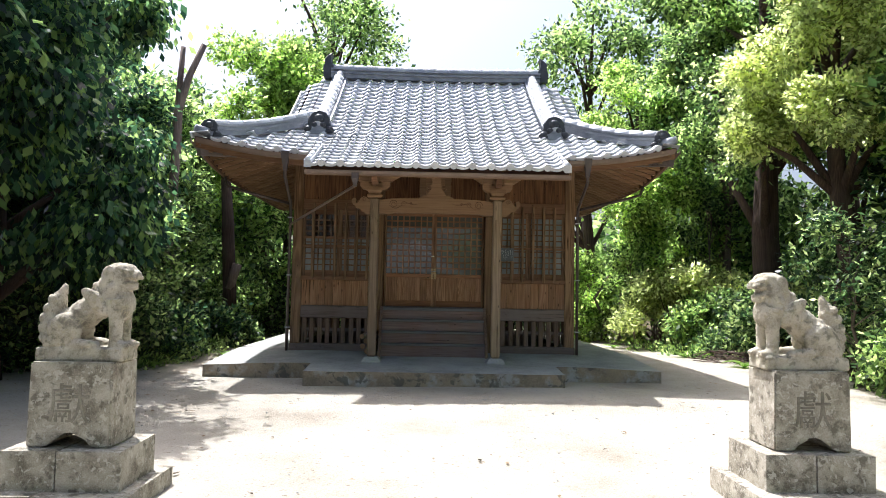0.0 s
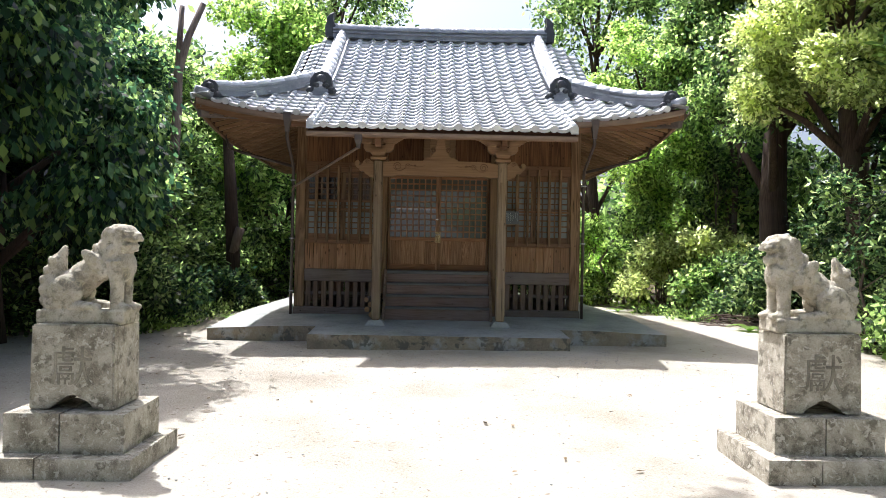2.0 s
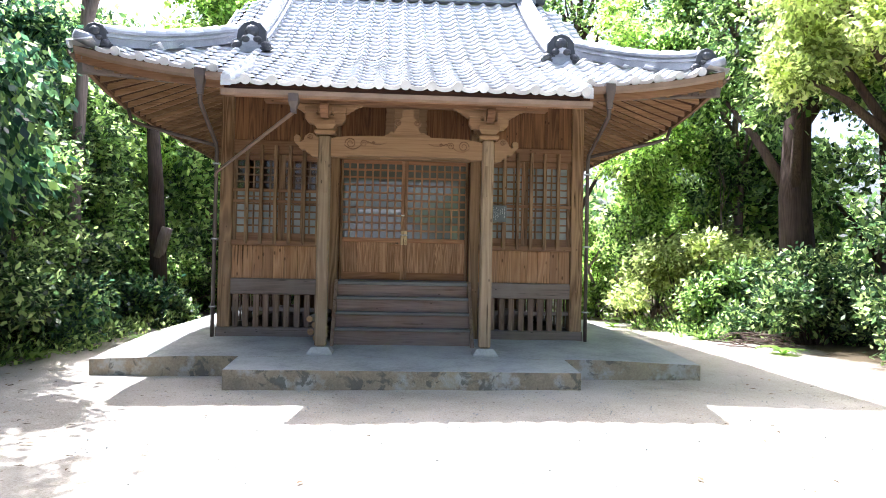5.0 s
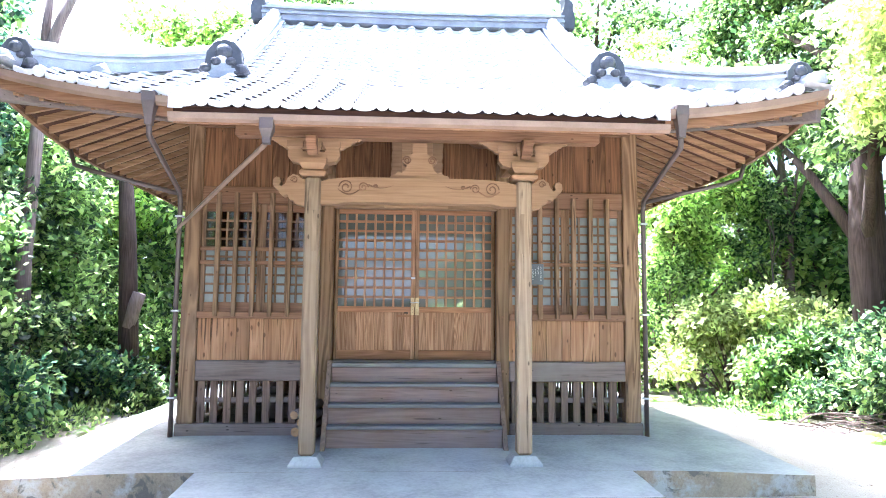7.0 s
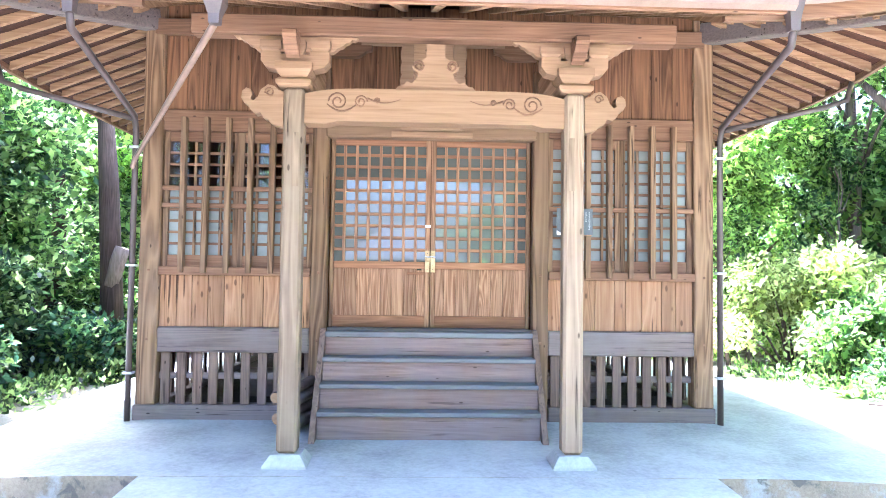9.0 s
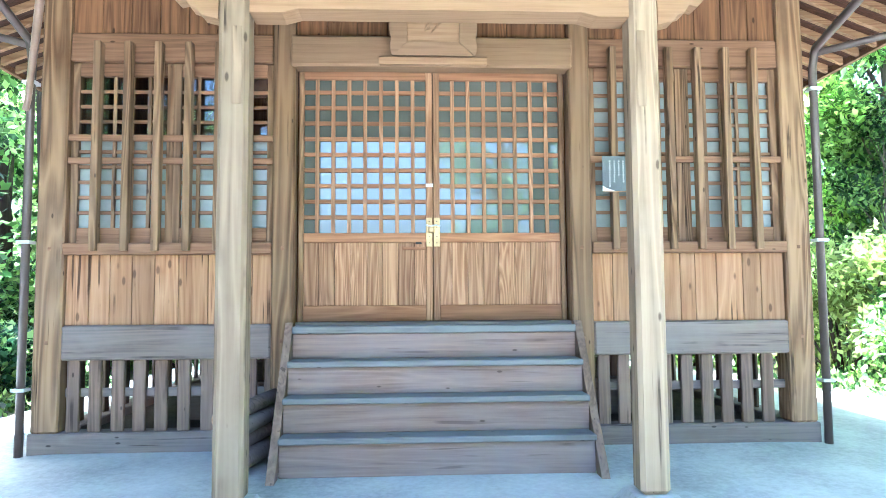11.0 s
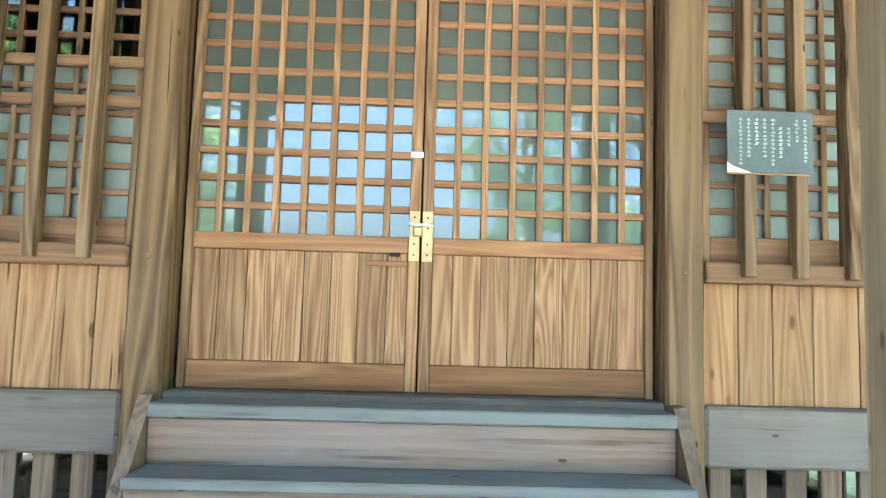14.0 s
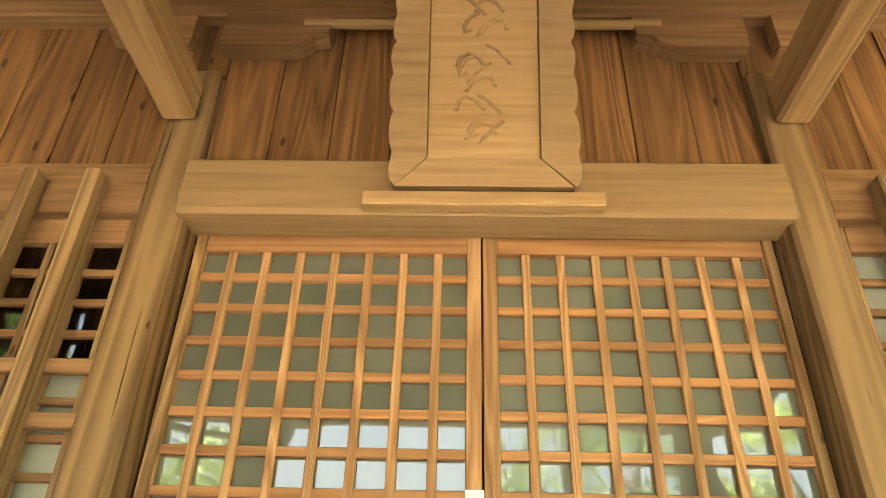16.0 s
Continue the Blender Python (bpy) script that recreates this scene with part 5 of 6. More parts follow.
def lion_dog(cx, cy, s, label, head_turn, size, gaping=False):
    """A seated stone lion-dog that faces along s; one mesh."""
    bm = bmesh.new()
    z0 = 1.01
    box(bm, -0.31, 0.3, -0.145, 0.145, 0.0, 0.092, 0.008)
    # back, from the low haunches up to the neck
    for x, z, rx, ry, rz in ((-0.16, 0.2, 0.135, 0.13, 0.125), (-0.1, 0.26, 0.125, 0.125, 0.11), (-0.03, 0.315, 0.12, 0.12, 0.1), (0.04, 0.365, 0.12, 0.115, 0.1),
                             (0.11, 0.41, 0.12, 0.115, 0.11), (0.165, 0.46, 0.115, 0.115, 0.12), (0.2, 0.52, 0.11, 0.11, 0.1), (0.235, 0.39, 0.085, 0.11, 0.12)):
        ball(bm, (x, 0, z), (rx, ry, rz))
    for q in (-1, 1):
        ball(bm, (-0.13, q * 0.1, 0.205), (0.13, 0.06, 0.12), (0, -20, 0))          # thighs
        tube(bm, [(0.205, q * 0.07, 0.42), (0.222, q * 0.075, 0.28), (0.222, q * 0.078, 0.08)], [0.072, 0.05, 0.044], 12)
        ball(bm, (0.262, q * 0.08, 0.108), (0.06, 0.05, 0.032))                    # paws
        for k in (-1, 0, 1):
            ball(bm, (0.305, q * 0.08 + k * 0.026, 0.106), (0.022, 0.015, 0.022))
        ball(bm, (0.0, q * 0.115, 0.115), (0.115, 0.045, 0.034))                   # hind feet
        ball(bm, (0.1, q * 0.115, 0.11), (0.03, 0.042, 0.026))
        ball(bm, (-0.2, q * 0.09, 0.13), (0.09, 0.06, 0.06))
        # long flat locks that lie back over the shoulder
        ball(bm, (0.06, q * 0.105, 0.43), (0.1, 0.025, 0.045), (0, 35, 0))
        ball(bm, (0.12, q * 0.108, 0.37), (0.07, 0.025, 0.04), (0, 60, 0))
    hd = Matrix.Translation((0.2, 0, 0.58)) @ Matrix.Rotation(radians(head_turn), 4, "Z")

    def hb(p, r, t=(0, 0, 0)):
        ball(bm, hd @ Vector(p), r, (t[0], t[1], t[2] + head_turn))
    hb((0.0, 0, 0.005), (0.12, 0.108, 0.092))
    hb((0.035, 0, 0.05), (0.085, 0.098, 0.042))                                    # flat brow
    hb((0.095, 0, 0.035), (0.045, 0.09, 0.022), (0, 12, 0))
    hb((0.1, 0, 0.0), (0.068, 0.076, 0.03))                                        # upper jaw
    hb((0.148, 0, 0.018), (0.022, 0.042, 0.02))                                    # nose
    drop = 0.02 if gaping else 0.0
    hb((0.085, 0, -0.048 - drop), (0.066, 0.066, 0.022), (0, 8, 0))                # lower jaw
    hb((0.045, 0, -0.035), (0.05, 0.085, 0.05))
    hb((0.12, 0, -0.078 - drop), (0.028, 0.04, 0.02))                              # beard
    for q in (-1, 1):
        hb((0.085, q * 0.052, 0.028), (0.022, 0.02, 0.016))
        hb((0.15, q * 0.034, -0.006), (0.022, 0.022, 0.02))
        hb((-0.035, q * 0.1, 0.0), (0.045, 0.022, 0.075), (0, 14, 0))              # hanging ears
        for k in range(4):
            hb((-0.06 - 0.012 * k, q * (0.095 - 0.012 * k), -0.05 - 0.038 * k), (0.034, 0.03, 0.03))
            hb((0.0 - 0.02 * k, q * 0.1, -0.085 - 0.03 * k), (0.03, 0.026, 0.028))
    for k in range(6):
        ball(bm, (0.085 - 0.028 * k, 0.02 * (-1) ** k, 0.545 - 0.032 * k), (0.036, 0.05, 0.03))
    # upright flame tail, apart from the back, with rows of curls
    ball(bm, (-0.262, 0, 0.22), (0.085, 0.085, 0.15), (0, 6, 0))
    ball(bm, (-0.235, 0, 0.36), (0.066, 0.065, 0.12), (0, 12, 0))
    ball(bm, (-0.2, 0, 0.455), (0.032, 0.035, 0.07), (0, 16, 0))
    for a, z in ((-0.325, 0.14), (-0.335, 0.21), (-0.33, 0.275), (-0.305, 0.34), (-0.275, 0.4)):
        for q in (-0.05, 0.0, 0.05):
            ball(bm, (a + abs(q) * 0.5, q, z + abs(q) * 0.3), (0.032, 0.03, 0.034))
    m = Matrix.Translation((cx, cy, z0)) @ Matrix.Diagonal((s * size * 0.95, size * 0.92, size, 1))
    for v in bm.verts:
        v.co = m @ v.co
    ob = part("lion_dog_statue", bm, M_STONE_PALE, None, "", True)
    rm = ob.modifiers.new("fuse", "REMESH")
    rm.mode, rm.voxel_size, rm.use_smooth_shade = "VOXEL", 0.0075, True
    sm = ob.modifiers.new("wear", "SMOOTH")
    sm.iterations, sm.factor = 2, 0.5
    tex = bpy.data.textures.new("pitting", "CLOUDS")
    tex.noise_scale, tex.noise_depth = 0.035, 3
    dm = ob.modifiers.new("pits", "DISPLACE")
    dm.texture, dm.strength, dm.mid_level = tex, 0.012, 0.5
    return tagged(ob, label, "statue", "guardian statues")


pedestal(-2.535, 5.28, "stepped granite pedestal with lichen and a carved character")
pedestal(2.53, 5.45, "stepped granite pedestal with lichen and a carved character")
lion_dog(-2.525, 5.28, 1, "pale stone lion-dog statue, seated, with lichen stains", -12, 1.0)
lion_dog(2.53, 5.45, -1, "pale stone lion-dog statue, seated, with an open mouth", -10, 1.04, True)

# ---- trees and shrubs ----


def leaf_cloud(rng, blobs, count, size, droop=0.0, flat=0.5):
    """Many small leaves in sprays spread through ellipsoids (centre, radii): rhombs with a fold."""
    vol = np.array([r[0] * r[1] * r[2] for _, r in blobs]) ** 0.75
    pick = rng.choice(len(blobs), size=count // 9 + 1, p=vol / vol.sum())
    c = np.array([b[0] for b in blobs])[pick]
    r = np.array([b[1] for b in blobs])[pick]
    d = rng.normal(size=(len(pick), 3))
    d /= np.linalg.norm(d, axis=1)[:, None]
    # each mass gathers into pads of leaves with gaps between them
    pads = rng.normal(size=(len(blobs), 20, 3))
    pads /= np.linalg.norm(pads, axis=2)[:, :, None]
    pads *= rng.uniform(0.45, 1.05, (len(blobs), 20, 1))
    d = pads[pick, rng.integers(0, 20, len(pick))] + d * rng.random((len(pick), 1)) ** 0.5 * np.array((0.34, 0.34, 0.2))
    sprig = c + d * r
    p = np.repeat(sprig, 9, axis=0) + rng.normal(size=(len(pick) * 9, 3)) * size * 1.3
    n = len(p)
    out = np.repeat(d, 9, axis=0)
    ax = out * 0.7 + rng.normal(size=(n, 3)) * 0.7
    ax[:, 2] -= droop
    ax /= np.linalg.norm(ax, axis=1)[:, None]
    upv = rng.normal(size=(n, 3)) * flat + np.array((0, 0, 1.0))
    sd = np.cross(ax, upv)
    sd /= np.linalg.norm(sd, axis=1)[:, None] + 1e-9
    nm = np.cross(sd, ax)
    ln = size * rng.uniform(0.75, 1.7, (n, 1))
    wd = ln * rng.uniform(0.2, 0.34, (n, 1))
    v = np.stack([p, p + ax * ln * 0.5 + sd * wd - nm * wd * 0.25, p + ax * ln - nm * ln * 0.1, p + ax * ln * 0.5 - sd * wd - nm * wd * 0.25], 1).reshape(-1, 3)
    return v, np.arange(n * 4).reshape(-1, 4)


def tree(name, at, height, radius, trunk_r, mat, bark, count, size, seed, label, low=0.35, lean=(0, 0), droop=0.0, category="tree", group="", blobs_n=16, flat=0.5, squash=0.8, bare=False):
    rng = np.random.default_rng(seed)
    x, y = at
    z0 = ground_z(x, y) - 0.05
    ob = thing(name, (x, y, z0), label, category, group)
    top = Vector((x + lean[0] * height, y + lean[1] * height, z0 + height * 0.86))
    bm = bmesh.new()
    base = Vector((x, y, z0))
    spine = [base.lerp(top, k / 7) + Vector((rng.normal() * 0.06, rng.normal() * 0.06, 0)) * (k > 0) * min(1, height / 5) for k in range(8)]
    tube(bm, spine, [trunk_r * (1.3 if k == 0 else 1 - 0.11 * k) for k in range(8)], 10)
    blobs = []
    limbs = []
    zl = z0 + height * low
    for k in range(blobs_n):
        a = rng.uniform(0, 2 * math.pi)
        t = (k + 0.5) / blobs_n
        zz = zl + (height * (1 - low)) * t
        rad = radius * (0.35 + 0.65 * math.sin(math.pi * min(1, 0.22 + 0.72 * t))) * rng.uniform(0.45, 0.9)
        ct = spine[min(7, int(7 * min(1, (zz - z0) / (height * 0.86))))]
        c = Vector((ct.x + rad * math.cos(a), ct.y + rad * math.sin(a), zz))
        br = radius * rng.uniform(0.2, 0.37)
        blobs.append((tuple(c), (br, br, br * squash * rng.uniform(0.6, 1.0))))
        if k % 2 == 0 or bare:
            st = spine[max(1, min(6, int(7 * max(0.12, (zz - z0) / (height * 0.86) - 0.16))))]
            mid = st.lerp(c, 0.5) + Vector((0, 0, 0.06 * radius))
            lm = bmesh.new()
            tube(lm, [st, mid, c], [trunk_r * 0.36, trunk_r * 0.22, trunk_r * 0.07], 6)
            limbs.append(lm)
    trunk = part("trunk", bm, bark, ob, smooth=True)
    for lm in limbs:
        part("limb", lm, bark, trunk, smooth=True)
    v, f = leaf_cloud(rng, blobs, count, size, droop, flat)
    me = arrays_mesh("crown", v, f)
    tagged(part("crown", me, mat, ob), kind="stuff")
    return ob


def shrub(at, radius, height, mat, count, size, seed, label, category="shrub"):
    rng = np.random.default_rng(seed)
    x, y = at
    z0 = ground_z(x, y) - 0.03
    ob = thing("shrub", (x, y, z0), label, category, "shrubs round the court")
    blobs = []
    for k in range(17):
        a, q = rng.uniform(0, 2 * math.pi), rng.uniform(0.1, 1.0)
        zz = z0 + height * rng.uniform(0.12, 1.0 - 0.35 * q)
        c = (x + radius * q * math.cos(a), y + radius * q * math.sin(a), zz)
        br = radius * rng.uniform(0.16, 0.38)
        blobs.append((c, (br, br, br * rng.uniform(0.4, 0.9))))
        sm = bmesh.new()
        tube(sm, [(x + 0.1 * math.cos(a), y + 0.1 * math.sin(a), z0), (x + radius * q * 0.5 * math.cos(a), y + radius * q * 0.5 * math.sin(a), (z0 + zz) / 2 + 0.1), c], [0.025, 0.018, 0.006], 5)
        part("stem", sm, M_BARK, ob)
    v, f = leaf_cloud(rng, blobs, count, size)
    tagged(part("foliage", arrays_mesh("foliage", v, f), mat, ob), kind="stuff")
    return ob


EV = "tall dark evergreen tree with glossy drooping leaves"
BL = "leafy broadleaved tree with sunlit green crown"
# left side
tree("evergreen_tree", (-6.3, 10.3), 8.4, 2.35, 0.2, L_DARK, M_BARK, 66000, 0.122, 1, EV, low=0.2, droop=1.3, blobs_n=34)
tree("evergreen_tree", (-7.6, 7.6), 9.5, 2.6, 0.22, L_DARK, M_BARK, 52000, 0.135, 2, EV, low=0.15, droop=1.2, blobs_n=30)
tree("evergreen_tree", (-8.0, 13.2), 7.2, 2.3, 0.2, L_DARK, M_BARK, 32000, 0.12, 3, EV, low=0.15, droop=0.6, blobs_n=28)
tree("broadleaf_tree", (-7.2, 17.5), 6.2, 2.1, 0.2, L_MID, M_BARK, 32000, 0.11, 4, BL, low=0.3, blobs_n=24)
tree("broadleaf_tree", (-5.4, 23.0), 9.0, 2.7, 0.22, L_BRIGHT, M_BARK, 36000, 0.13, 5, BL, low=0.35, blobs_n=28)
tree("broadleaf_tree", (-4.2, 28.5), 14.0, 4.0, 0.3, L_MID, M_BARK, 17000, 0.16, 6, "tall airy tree with thin limbs and small leaves", low=0.35, blobs_n=24, bare=True)
tree("broadleaf_tree", (-10.5, 19.0), 8.5, 3.2, 0.25, L_DARK, M_BARK, 22000, 0.18, 7, EV, low=0.12, blobs_n=28)
tree("broadleaf_tree", (-11, 27.0), 9.0, 3.6, 0.25, L_MID, M_BARK, 20000, 0.2, 8, BL, low=0.15, blobs_n=26)
tree("evergreen_tree", (-10.5, 4.0), 9.0, 3.0, 0.25, L_DARK, M_BARK, 18000, 0.18, 9, EV, low=0.1, blobs_n=26)
tree("evergreen_tree", (-9.0, 15.6), 7.5, 2.4, 0.2, L_DARK, M_BARK, 22000, 0.16, 21, EV, low=0.08, blobs_n=28)
tree("broadleaf_tree", (-7.6, 21.2), 7.0, 2.4, 0.2, L_MID, M_BARK, 13000, 0.15, 22, BL, low=0.08, blobs_n=28)
tree("broadleaf_tree", (-4.4, 21.4), 5.5, 2.0, 0.16, L_MID, M_BARK, 11000, 0.15, 23, BL, low=0.08, blobs_n=24)
tree("evergreen_tree", (-7.0, 14.6), 5.6, 1.7, 0.16, L_DARK, M_BARK, 28000, 0.11, 24, EV, low=0.1, blobs_n=24)
tree("broadleaf_tree", (9.6, 20.8), 4.6, 2.0, 0.14, L_MID, M_BARK, 20000, 0.17, 25, "small leafy tree behind the shrubs", low=0.08, blobs_n=28)
tree("evergreen_tree", (11.0, 13.6), 7.0, 2.2, 0.2, L_DARK, M_BARK, 20000, 0.16, 26, EV, low=0.08, blobs_n=26)
# right side
tree("broadleaf_tree", (7.7, 16.4), 11.0, 2.8, 0.38, L_MID, M_BARK, 50000, 0.11, 11, "broadleaved tree with a thick dark trunk", low=0.42, blobs_n=26)
tree("broadleaf_tree", (7.9, 13.6), 9.0, 2.3, 0.27, L_PALE, M_BARK, 80000, 0.085, 12, "tree with a leaning trunk and pale young leaves", low=0.5, lean=(-0.03, 0.0), blobs_n=30)
tree("slender_tree", (8.25, 19.9), 9.5, 2.2, 0.14, L_MID, M_BARK_GREY, 24000, 0.12, 13, "slender tree with a grey trunk", low=0.45, blobs_n=20)
tree("broadleaf_tree", (6.0, 20.6), 8.0, 2.2, 0.16, L_BRIGHT, M_BARK, 46000, 0.1, 14, BL, low=0.22, blobs_n=24)
tree("broadleaf_tree", (6.2, 27.5), 12.5, 3.6, 0.28, L_MID, M_BARK, 15000, 0.16, 15, "tall airy tree with thin limbs and small leaves", low=0.35, blobs_n=24, bare=True)
tree("broadleaf_tree", (10.4, 17.5), 10.0, 3.0, 0.25, L_MID, M_BARK, 13000, 0.15, 16, BL, low=0.3, blobs_n=28)
tree("broadleaf_tree", (10.0, 24.0), 11.0, 3.6, 0.25, L_MID, M_BARK, 12000, 0.17, 17, BL, low=0.3, blobs_n=28)
tree("broadleaf_tree", (10.2, 11.5), 9.5, 2.8, 0.25, L_MID, M_BARK, 20000, 0.17, 18, BL, low=0.1, blobs_n=26)
tree("broadleaf_tree", (10.5, 6.5), 9.0, 3.0, 0.25, L_MID, M_BARK, 16000, 0.18, 19, BL, low=0.1, blobs_n=26)
# unseen tall tree, added so that its high limbs dapple the court with shade
tree("dapple_shade_tree", (6.5, 3.0), 11.5, 1.1, 0.15, L_MID, M_BARK, 1700, 0.12, 20, "unseen tall tree added to cast dappled shade on the court", low=0.82, lean=(-0.66, 0.41), blobs_n=12)
# trees behind the walker, which the panes mirror
for k, (x, y) in enumerate(((-9, -5), (3.4, -9), (6.5, -13), (9.5, -5), (10.5, 1), (-10.5, -0.5))):
    tree("broadleaf_tree", (x, y), 9.0 + k % 3, 3.3, 0.28, L_DARK if k in (1, 2) else L_MID, M_BARK, 8000 if k in (1, 2) else 12000, 0.15, 30 + k, BL, low=0.25, blobs_n=20, bare=k in (1, 2))
# small hall across the court, behind the walker
gate = thing("gate_hall", (-0.9, -13.5, 0.05), "small wooden hall with a dark hipped roof across the court", "hall")
gz = 0.0
for x in (-2.0, -0.7, 0.7, 2.0):
    for y in (-15.0, -12.2):
        part("post", one_box(-0.9 + x - 0.08, -0.9 + x + 0.08, y - 0.08, y + 0.08, gz, 2.5, 0.01), W_POST, gate)
part("back_wall", one_box(-2.9, 1.1, -15.04, -14.96, gz, 2.5, 0.01), W_UPPER, gate)
bm = bmesh.new()
lo = [bm.verts.new((-0.9 + a * 2.9, -13.6 + b * 2.3, 2.5)) for a, b in ((-1, -1), (1, -1), (1, 1), (-1, 1))]
mi = [bm.verts.new((-0.9 + a * 1.9, -13.6 + b * 1.3, 3.05)) for a, b in ((-1, -1), (1, -1), (1, 1), (-1, 1))]
hi = [bm.verts.new((-0.9 + a * 1.0, -13.6, 3.95)) for a in (-1, 1)]
for k in range(4):
    bm.faces.new((lo[k], lo[(k + 1) % 4], mi[(k + 1) % 4], mi[k]))
bm.faces.new(lo[::-1])
bm.faces.new((mi[0], mi[1], hi[1], hi[0]))
bm.faces.new((mi[2], mi[3], hi[0], hi[1]))
bm.faces.new((mi[1], mi[2], hi[1]))
bm.faces.new((mi[3], mi[0], hi[0]))
part("roof", bm, M_ONI, gate, "dark tiled roof")
part("ridge", tube(bmesh.new(), [(-2.0, -13.6, 4.0), (0.2, -13.6, 4.0)], 0.12, 10), M_RIDGE, gate)
# bare forked snag and a cut trunk on the left
snag = thing("dead_tree", (-5.75, 15.8, 0.1), "bare grey forked trunk with its top cut off", "tree")
part("trunk", tube(bmesh.new(), [(-5.75, 15.8, 0.05), (-5.8, 15.8, 2.5), (-5.7, 15.75, 4.6), (-5.72, 15.8, 5.4), (-5.5, 15.8, 6.2), (-5.2, 15.8, 6.9)], [0.15, 0.11, 0.1, 0.1, 0.075, 0.065], 10), M_BARK_GREY, snag, smooth=True)
part("limb", tube(bmesh.new(), [(-5.72, 15.8, 5.3), (-5.7, 15.8, 6.1), (-5.68, 15.85, 6.85)], [0.08, 0.065, 0.055], 8), M_BARK_GREY, snag, smooth=True)
stump = thing("pollard_trunk", (-5.5, 18.0, 0.1), "brown trunk with a sawn-off limb in the shade", "tree")
part("trunk", tube(bmesh.new(), [(-5.0, 18.0, 0.05), (-5.05, 18.0, 1.5), (-5.15, 18.0, 3.2), (-5.3, 18.0, 5.0)], [0.2, 0.17, 0.15, 0.1], 10), M_BARK, stump, smooth=True)
part("limb", tube(bmesh.new(), [(-5.05, 17.95, 1.5), (-4.9, 17.9, 1.95), (-4.85, 17.9, 2.1)], [0.13, 0.12, 0.12], 8), M_BARK_GREY, stump, smooth=True)
# shrubs
SH = "dense shrub with small glossy leaves at the edge of the court"
rs = random.Random(21)
spots = [(-5.6, 12.2, 1.2, 1.5), (-5.9, 14.2, 1.2, 1.2), (-6.3, 16.2, 1.3, 2.0), (-5.3, 19.6, 1.5, 2.0), (-7.2, 11.2, 1.5, 2.2), (-7.2, 15.2, 1.6, 3.0), (-3.6, 21.5, 1.6, 1.8), (-6.4, 21.5, 1.8, 2.6), (-7.6, 9.2, 1.6, 2.0), (-8.2, 6.0, 1.6, 2.2), (-7.9, 18, 1.7, 3.0),
         (6.3, 18.4, 1.35, 2.4), (5.0, 21.0, 1.5, 2.0), (7.2, 15.0, 1.2, 1.7), (6.9, 16.8, 1.0, 1.5), (7.9, 12.0, 1.2, 1.6), (7.9, 18.6, 1.6, 2.8), (8.6, 14.4, 1.6, 2.6), (3.2, 22.5, 1.5, 1.8), (7.0, 22.0, 1.7, 2.6), (6.9, 9.6, 1.1, 1.6), (8.2, 8.2, 1.5, 2.2), (8.6, 10.6, 1.6, 2.6), (0.6, 23.5, 1.8, 2.0), (-1.6, 23, 1.6, 2), (-5.2, 16.9, 0.8, 0.8), (-4.7, 17.2, 0.6, 0.5)]
for k, (x, y, r, h) in enumerate(spots):
    # leaf colour carries light: darker on the left for understorey shade, brighter at 12, 19
    mat = L_PALE if k in (11, 16) else L_BRIGHT if k in (12, 19) else (L_MID if k in (3, 12, 14, 20) else L_DARK if x < 0 and k % 2 else L_SHRUB)
    shrub((x, y), r, h, mat, 11000, 0.085 if y < 15 else 0.095, 60 + k, "pale flowering shrub in the sun" if k in (11, 16) else SH)
# thin saplings that stand among the shrubs
for k, (x, y, h) in enumerate(((-5.6, 13.3, 3.2), (-6.0, 15.4, 4.0), (-6.9, 12.2, 4.2), (5.6, 19.4, 3.0), (7.3, 19.0, 4.4), (6.6, 11.2, 2.6))):
    tree("sapling", (x, y), h, 0.95, 0.035, (L_MID, L_SHRUB, L_SHRUB)[k % 3], M_BARK_GREY, 3000, 0.085, 300 + k, "thin sapling with loose sunlit leaves", low=0.22, lean=(0.05 * (-1) ** k, 0.0), group="saplings", blobs_n=14, bare=True)
# fern tufts at the foot of the shrubs
def tuft(x, y, r, seed):
    rng = np.random.default_rng(seed)
    z0 = ground_z(x, y)
    ob = thing("fern_tuft", (x, y, z0), "small bright fern tuft on the leaf mould", "plant", "fern tufts")
    for k in range(11):
        a = 2 * math.pi * k / 11 + rng.uniform(-0.2, 0.2)
        l = r * rng.uniform(0.7, 1.1)
        bm = bmesh.new()
        prev = None
        for j in range(7):
            t = j / 6
            c = Vector((x + l * t * math.cos(a), y + l * t * math.sin(a), z0 + l * (0.9 * t - 0.75 * t * t)))
            w = 0.16 * l * math.sin(math.pi * min(0.97, t + 0.06))
            sd = Vector((-math.sin(a), math.cos(a), 0)) * w
            row = (bm.verts.new(c - sd), bm.verts.new(c + Vector((0, 0, 0.02 * l))), bm.verts.new(c + sd))
            if prev:
                bm.faces.new((prev[0], prev[1], row[1], row[0]))
                bm.faces.new((prev[1], prev[2], row[2], row[1]))
            prev = row
        part("frond", bm, L_BRIGHT, ob)
    return ob


for k, (x, y, r) in enumerate(((-4.75, 12.4, 0.42), (-4.2, 14.6, 0.3), (-5.0, 10.9, 0.35), (-3.9, 17.0, 0.3), (5.2, 19.6, 0.45), (5.6, 15.9, 0.35), (5.9, 13.6, 0.4), (4.7, 18.4, 0.3))):
    tuft(x, y, r, 200 + k)
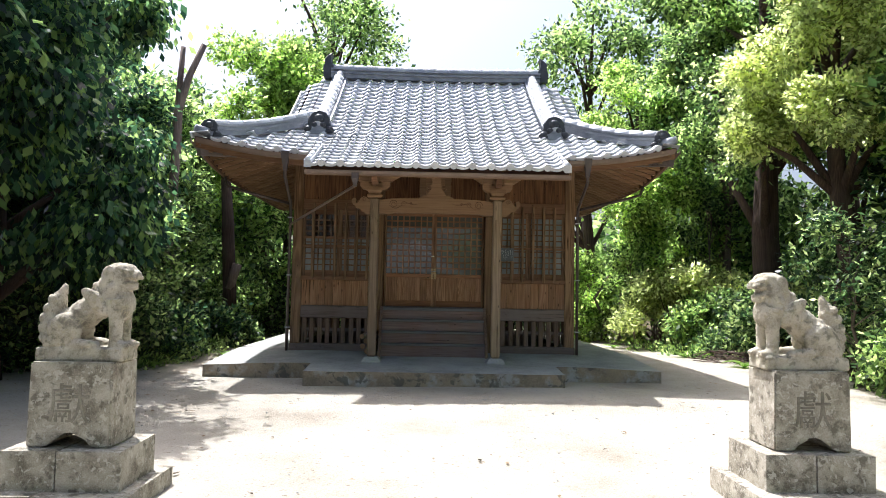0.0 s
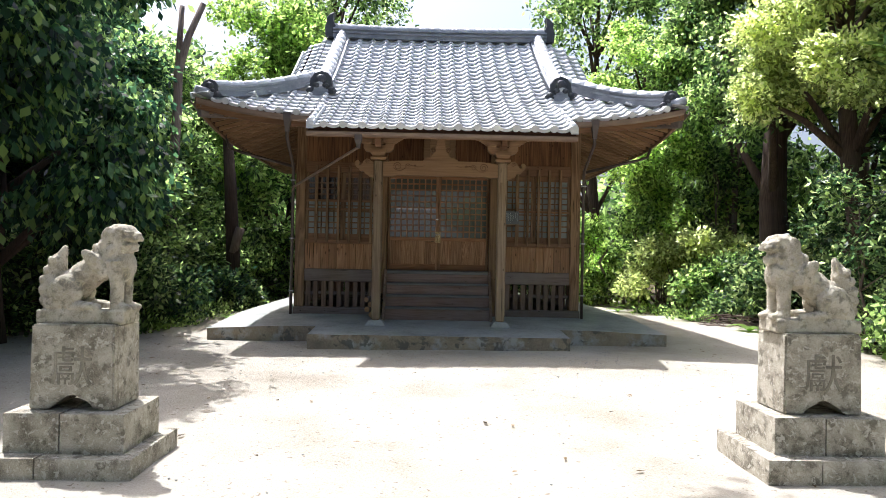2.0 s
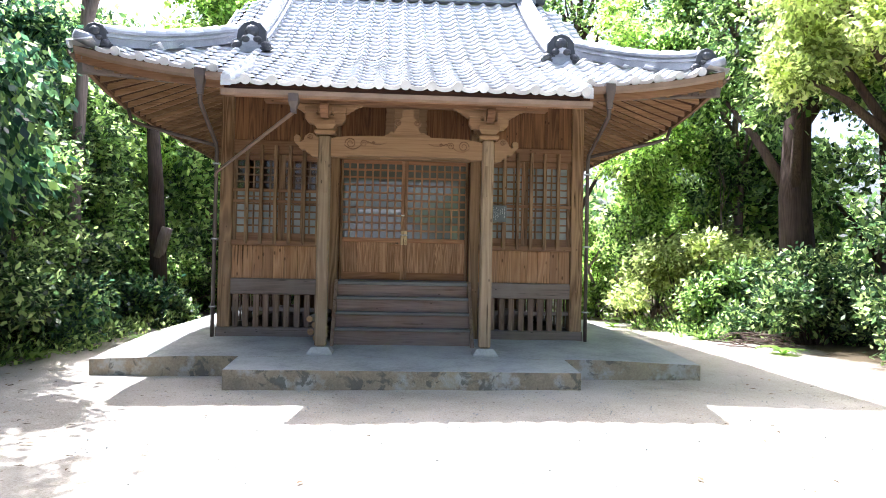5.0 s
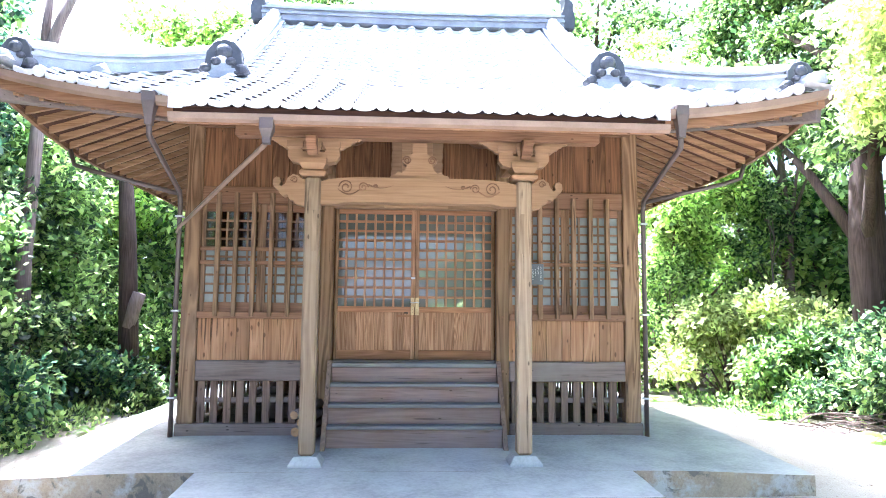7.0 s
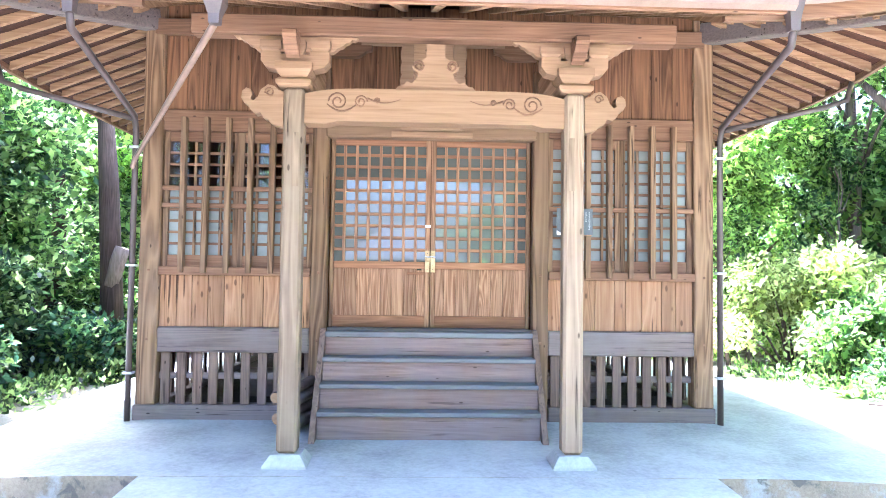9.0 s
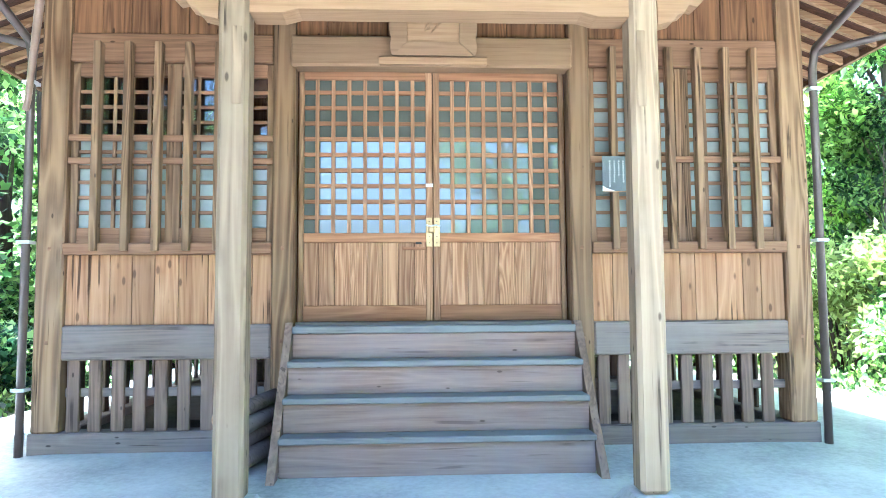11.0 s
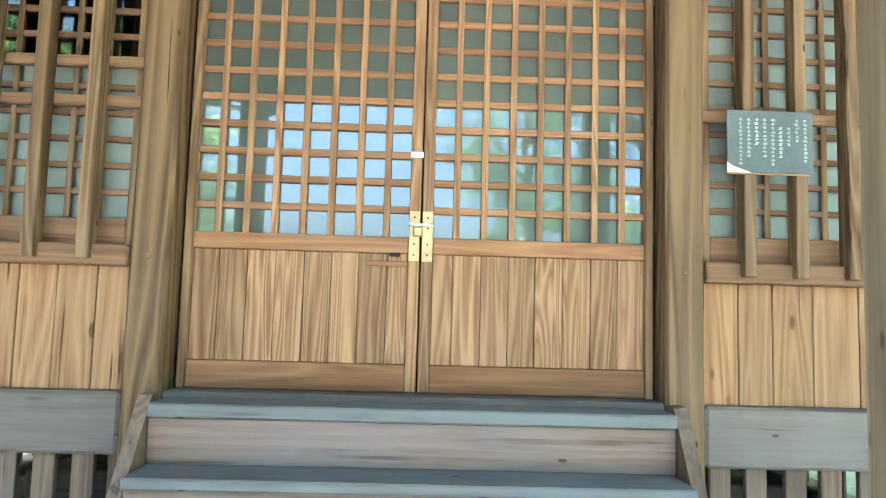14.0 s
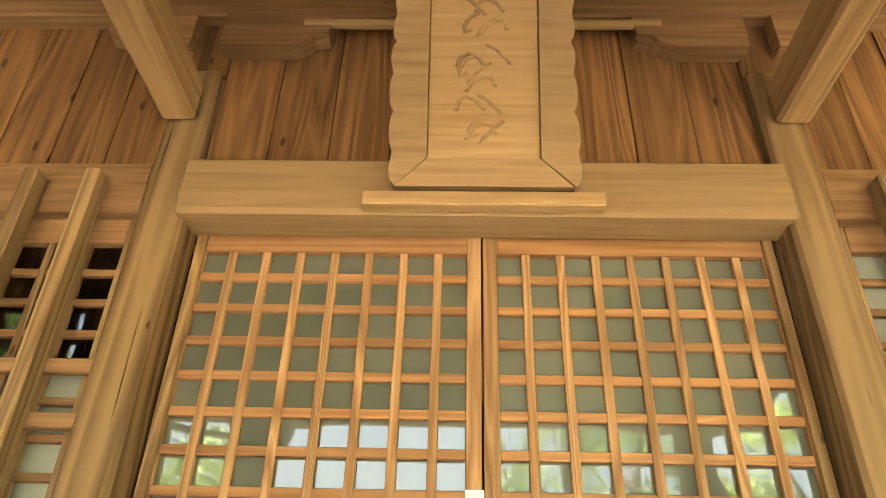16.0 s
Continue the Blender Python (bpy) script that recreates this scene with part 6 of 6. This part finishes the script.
# low grass at the foot of the shrubs
rng = np.random.default_rng(91)
blobs = [((x, y, ground_z(x, y) + 0.05), (0.55, 0.7, 0.06)) for x, y in ((-5.3, 12.0), (-5.0, 13.4), (-4.9, 14.8), (-4.7, 16.2), (-4.6, 17.6), (5.6, 17.6), (5.9, 16.2))]
v, f = leaf_cloud(rng, blobs, 7000, 0.07, -1.0, 0.9)
tagged(part("grass", arrays_mesh("grass", v, f), L_MID), "low green grass and weeds under the shrubs", "grass", kind="stuff")
# heap of cut brushwood
brush = thing("brushwood_heap", (6.0, 14.6, 0.2), "heap of dry brown cut twigs by the shrubs", "twigs")
rb = random.Random(8)
for k in range(46):
    a, l = rb.uniform(-0.7, 0.7) + (math.pi if k % 2 else 0), rb.uniform(0.25, 0.7)
    c = Vector((6.0 + rb.uniform(-0.55, 0.55), 14.6 + rb.uniform(-0.4, 0.4), 0))
    c.z = ground_z(c.x, c.y) + rb.uniform(0.01, 0.22)
    d = Vector((math.cos(a), math.sin(a), rb.uniform(-0.25, 0.3))) * l / 2
    p, q = c - d, c + d
    p.z, q.z = max(p.z, ground_z(p.x, p.y) + 0.01), max(q.z, ground_z(q.x, q.y) + 0.01)
    part("twig", tube(bmesh.new(), [p, c + Vector((0, 0, 0.02)), q], [0.011, 0.009, 0.004], 5), M_BARK_GREY if k % 3 else M_BARK, brush)
# low branch-like stems on the right edge
for k, (x, y) in enumerate(((5.3, 20.2), (4.9, 20.6), (6.1, 19.8))):
    st = thing("bare_stem", (x, y, ground_z(x, y)), "bent bare stem among the shrubs", "stem", "bare stems")
    part("stem_wood", tube(bmesh.new(), [(x, y, 0.1), (x + 0.15, y, 0.7), (x + 0.05 - 0.2 * k, y, 1.4), (x + 0.3, y + 0.1, 2.1)], [0.06, 0.05, 0.04, 0.03], 8), M_BARK_GREY, st, smooth=True)
# far woods
rng = np.random.default_rng(77)
blobs = []
for k in range(90):
    a = 2 * math.pi * k / 90
    r = rng.uniform(34, 44)
    h = rng.uniform(3.5, 6.0) * (0.8 if abs(math.sin(a * 3)) < 0.3 else 1.1)
    if math.cos(a) < -0.75:
        h *= 0.35
    blobs.append(((r * math.sin(a), 10 + r * math.cos(a), h * 0.5), (3.2, 3.2, h * 0.6)))
v, f = leaf_cloud(rng, blobs, 60000, 0.6)
tagged(part("far_woods", arrays_mesh("far_woods", v, f), L_MID), "belt of distant green woods", "woods", kind="stuff")
# small stones and grit, thickest before the platform
rng = np.random.default_rng(15)
n = 4200
gx = np.where(rng.random(n) < 0.55, rng.normal(0.4, 2.2, n), rng.uniform(-6.5, 6.5, n))
gy = np.where(rng.random(n) < 0.55, rng.normal(9.6, 0.9, n), rng.uniform(0.5, 13.0, n))
ok = ~((gy > 10.33) & (np.abs(gx + 0.04) < 1.95)) & ~((gy > 11.1) & (np.abs(gx + 0.04) < 3.6))
gx, gy = gx[ok], gy[ok]
r = 0.003 + 0.008 * rng.random(len(gx)) ** 3
gz_ = np.array([ground_z(a, b) for a, b in zip(gx, gy)]) + 0.006
oc = np.array([(1, 0, 0), (0, 1, 0), (-1, 0, 0), (0, -1, 0), (0, 0, 0.7), (0, 0, -0.7)], float)
v = np.stack([gx, gy, gz_], 1)[:, None] + oc[None] * r[:, None, None] * rng.uniform(0.7, 1.5, (len(gx), 6, 1))
of = np.array([(0, 1, 4), (1, 2, 4), (2, 3, 4), (3, 0, 4), (1, 0, 5), (2, 1, 5), (3, 2, 5), (0, 3, 5)])
f = (of[None] + 6 * np.arange(len(gx))[:, None, None]).reshape(-1, 3)
tagged(part("gravel", arrays_mesh("gravel", v.reshape(-1, 3), f), M_CONCRETE), "scattered grit and small stones on the court", "gravel", kind="stuff")
# fallen leaves on the court
rng = np.random.default_rng(5)
n = 700
px = np.column_stack([rng.uniform(-6.5, 6.5, n), rng.uniform(1.0, 11.5, n)])
px = px[(np.abs(px[:, 0]) + rng.normal(0, 1.5, len(px)) > 2.4)]
vs = []
for x, y in px:
    if 10.3 < y and abs(x) < 3.6:
        continue
    a, l = rng.uniform(0, 6.28), rng.uniform(0.02, 0.05)
    c, s_ = math.cos(a) * l, math.sin(a) * l
    z = ground_z(x, y) + 0.014
    vs += [(x - c, y - s_, z), (x + s_ * 0.4, y - c * 0.4, z + 0.006), (x + c, y + s_, z + 0.002), (x - s_ * 0.4, y + c * 0.4, z + 0.006)]
vs = np.array(vs)
tagged(part("fallen_leaves", arrays_mesh("fallen_leaves", vs, np.arange(len(vs)).reshape(-1, 4)), L_LITTER), "scattered dry brown leaves on the sandy ground", "leaves", kind="stuff")

# ---- roof tiles nearest the walk, one by one ----
for _, m, first in NEAR_TILES:
    ob = part("roof_tile", TILE_EAVE if first else TILE, None, roof)
    ob.matrix_basis = m
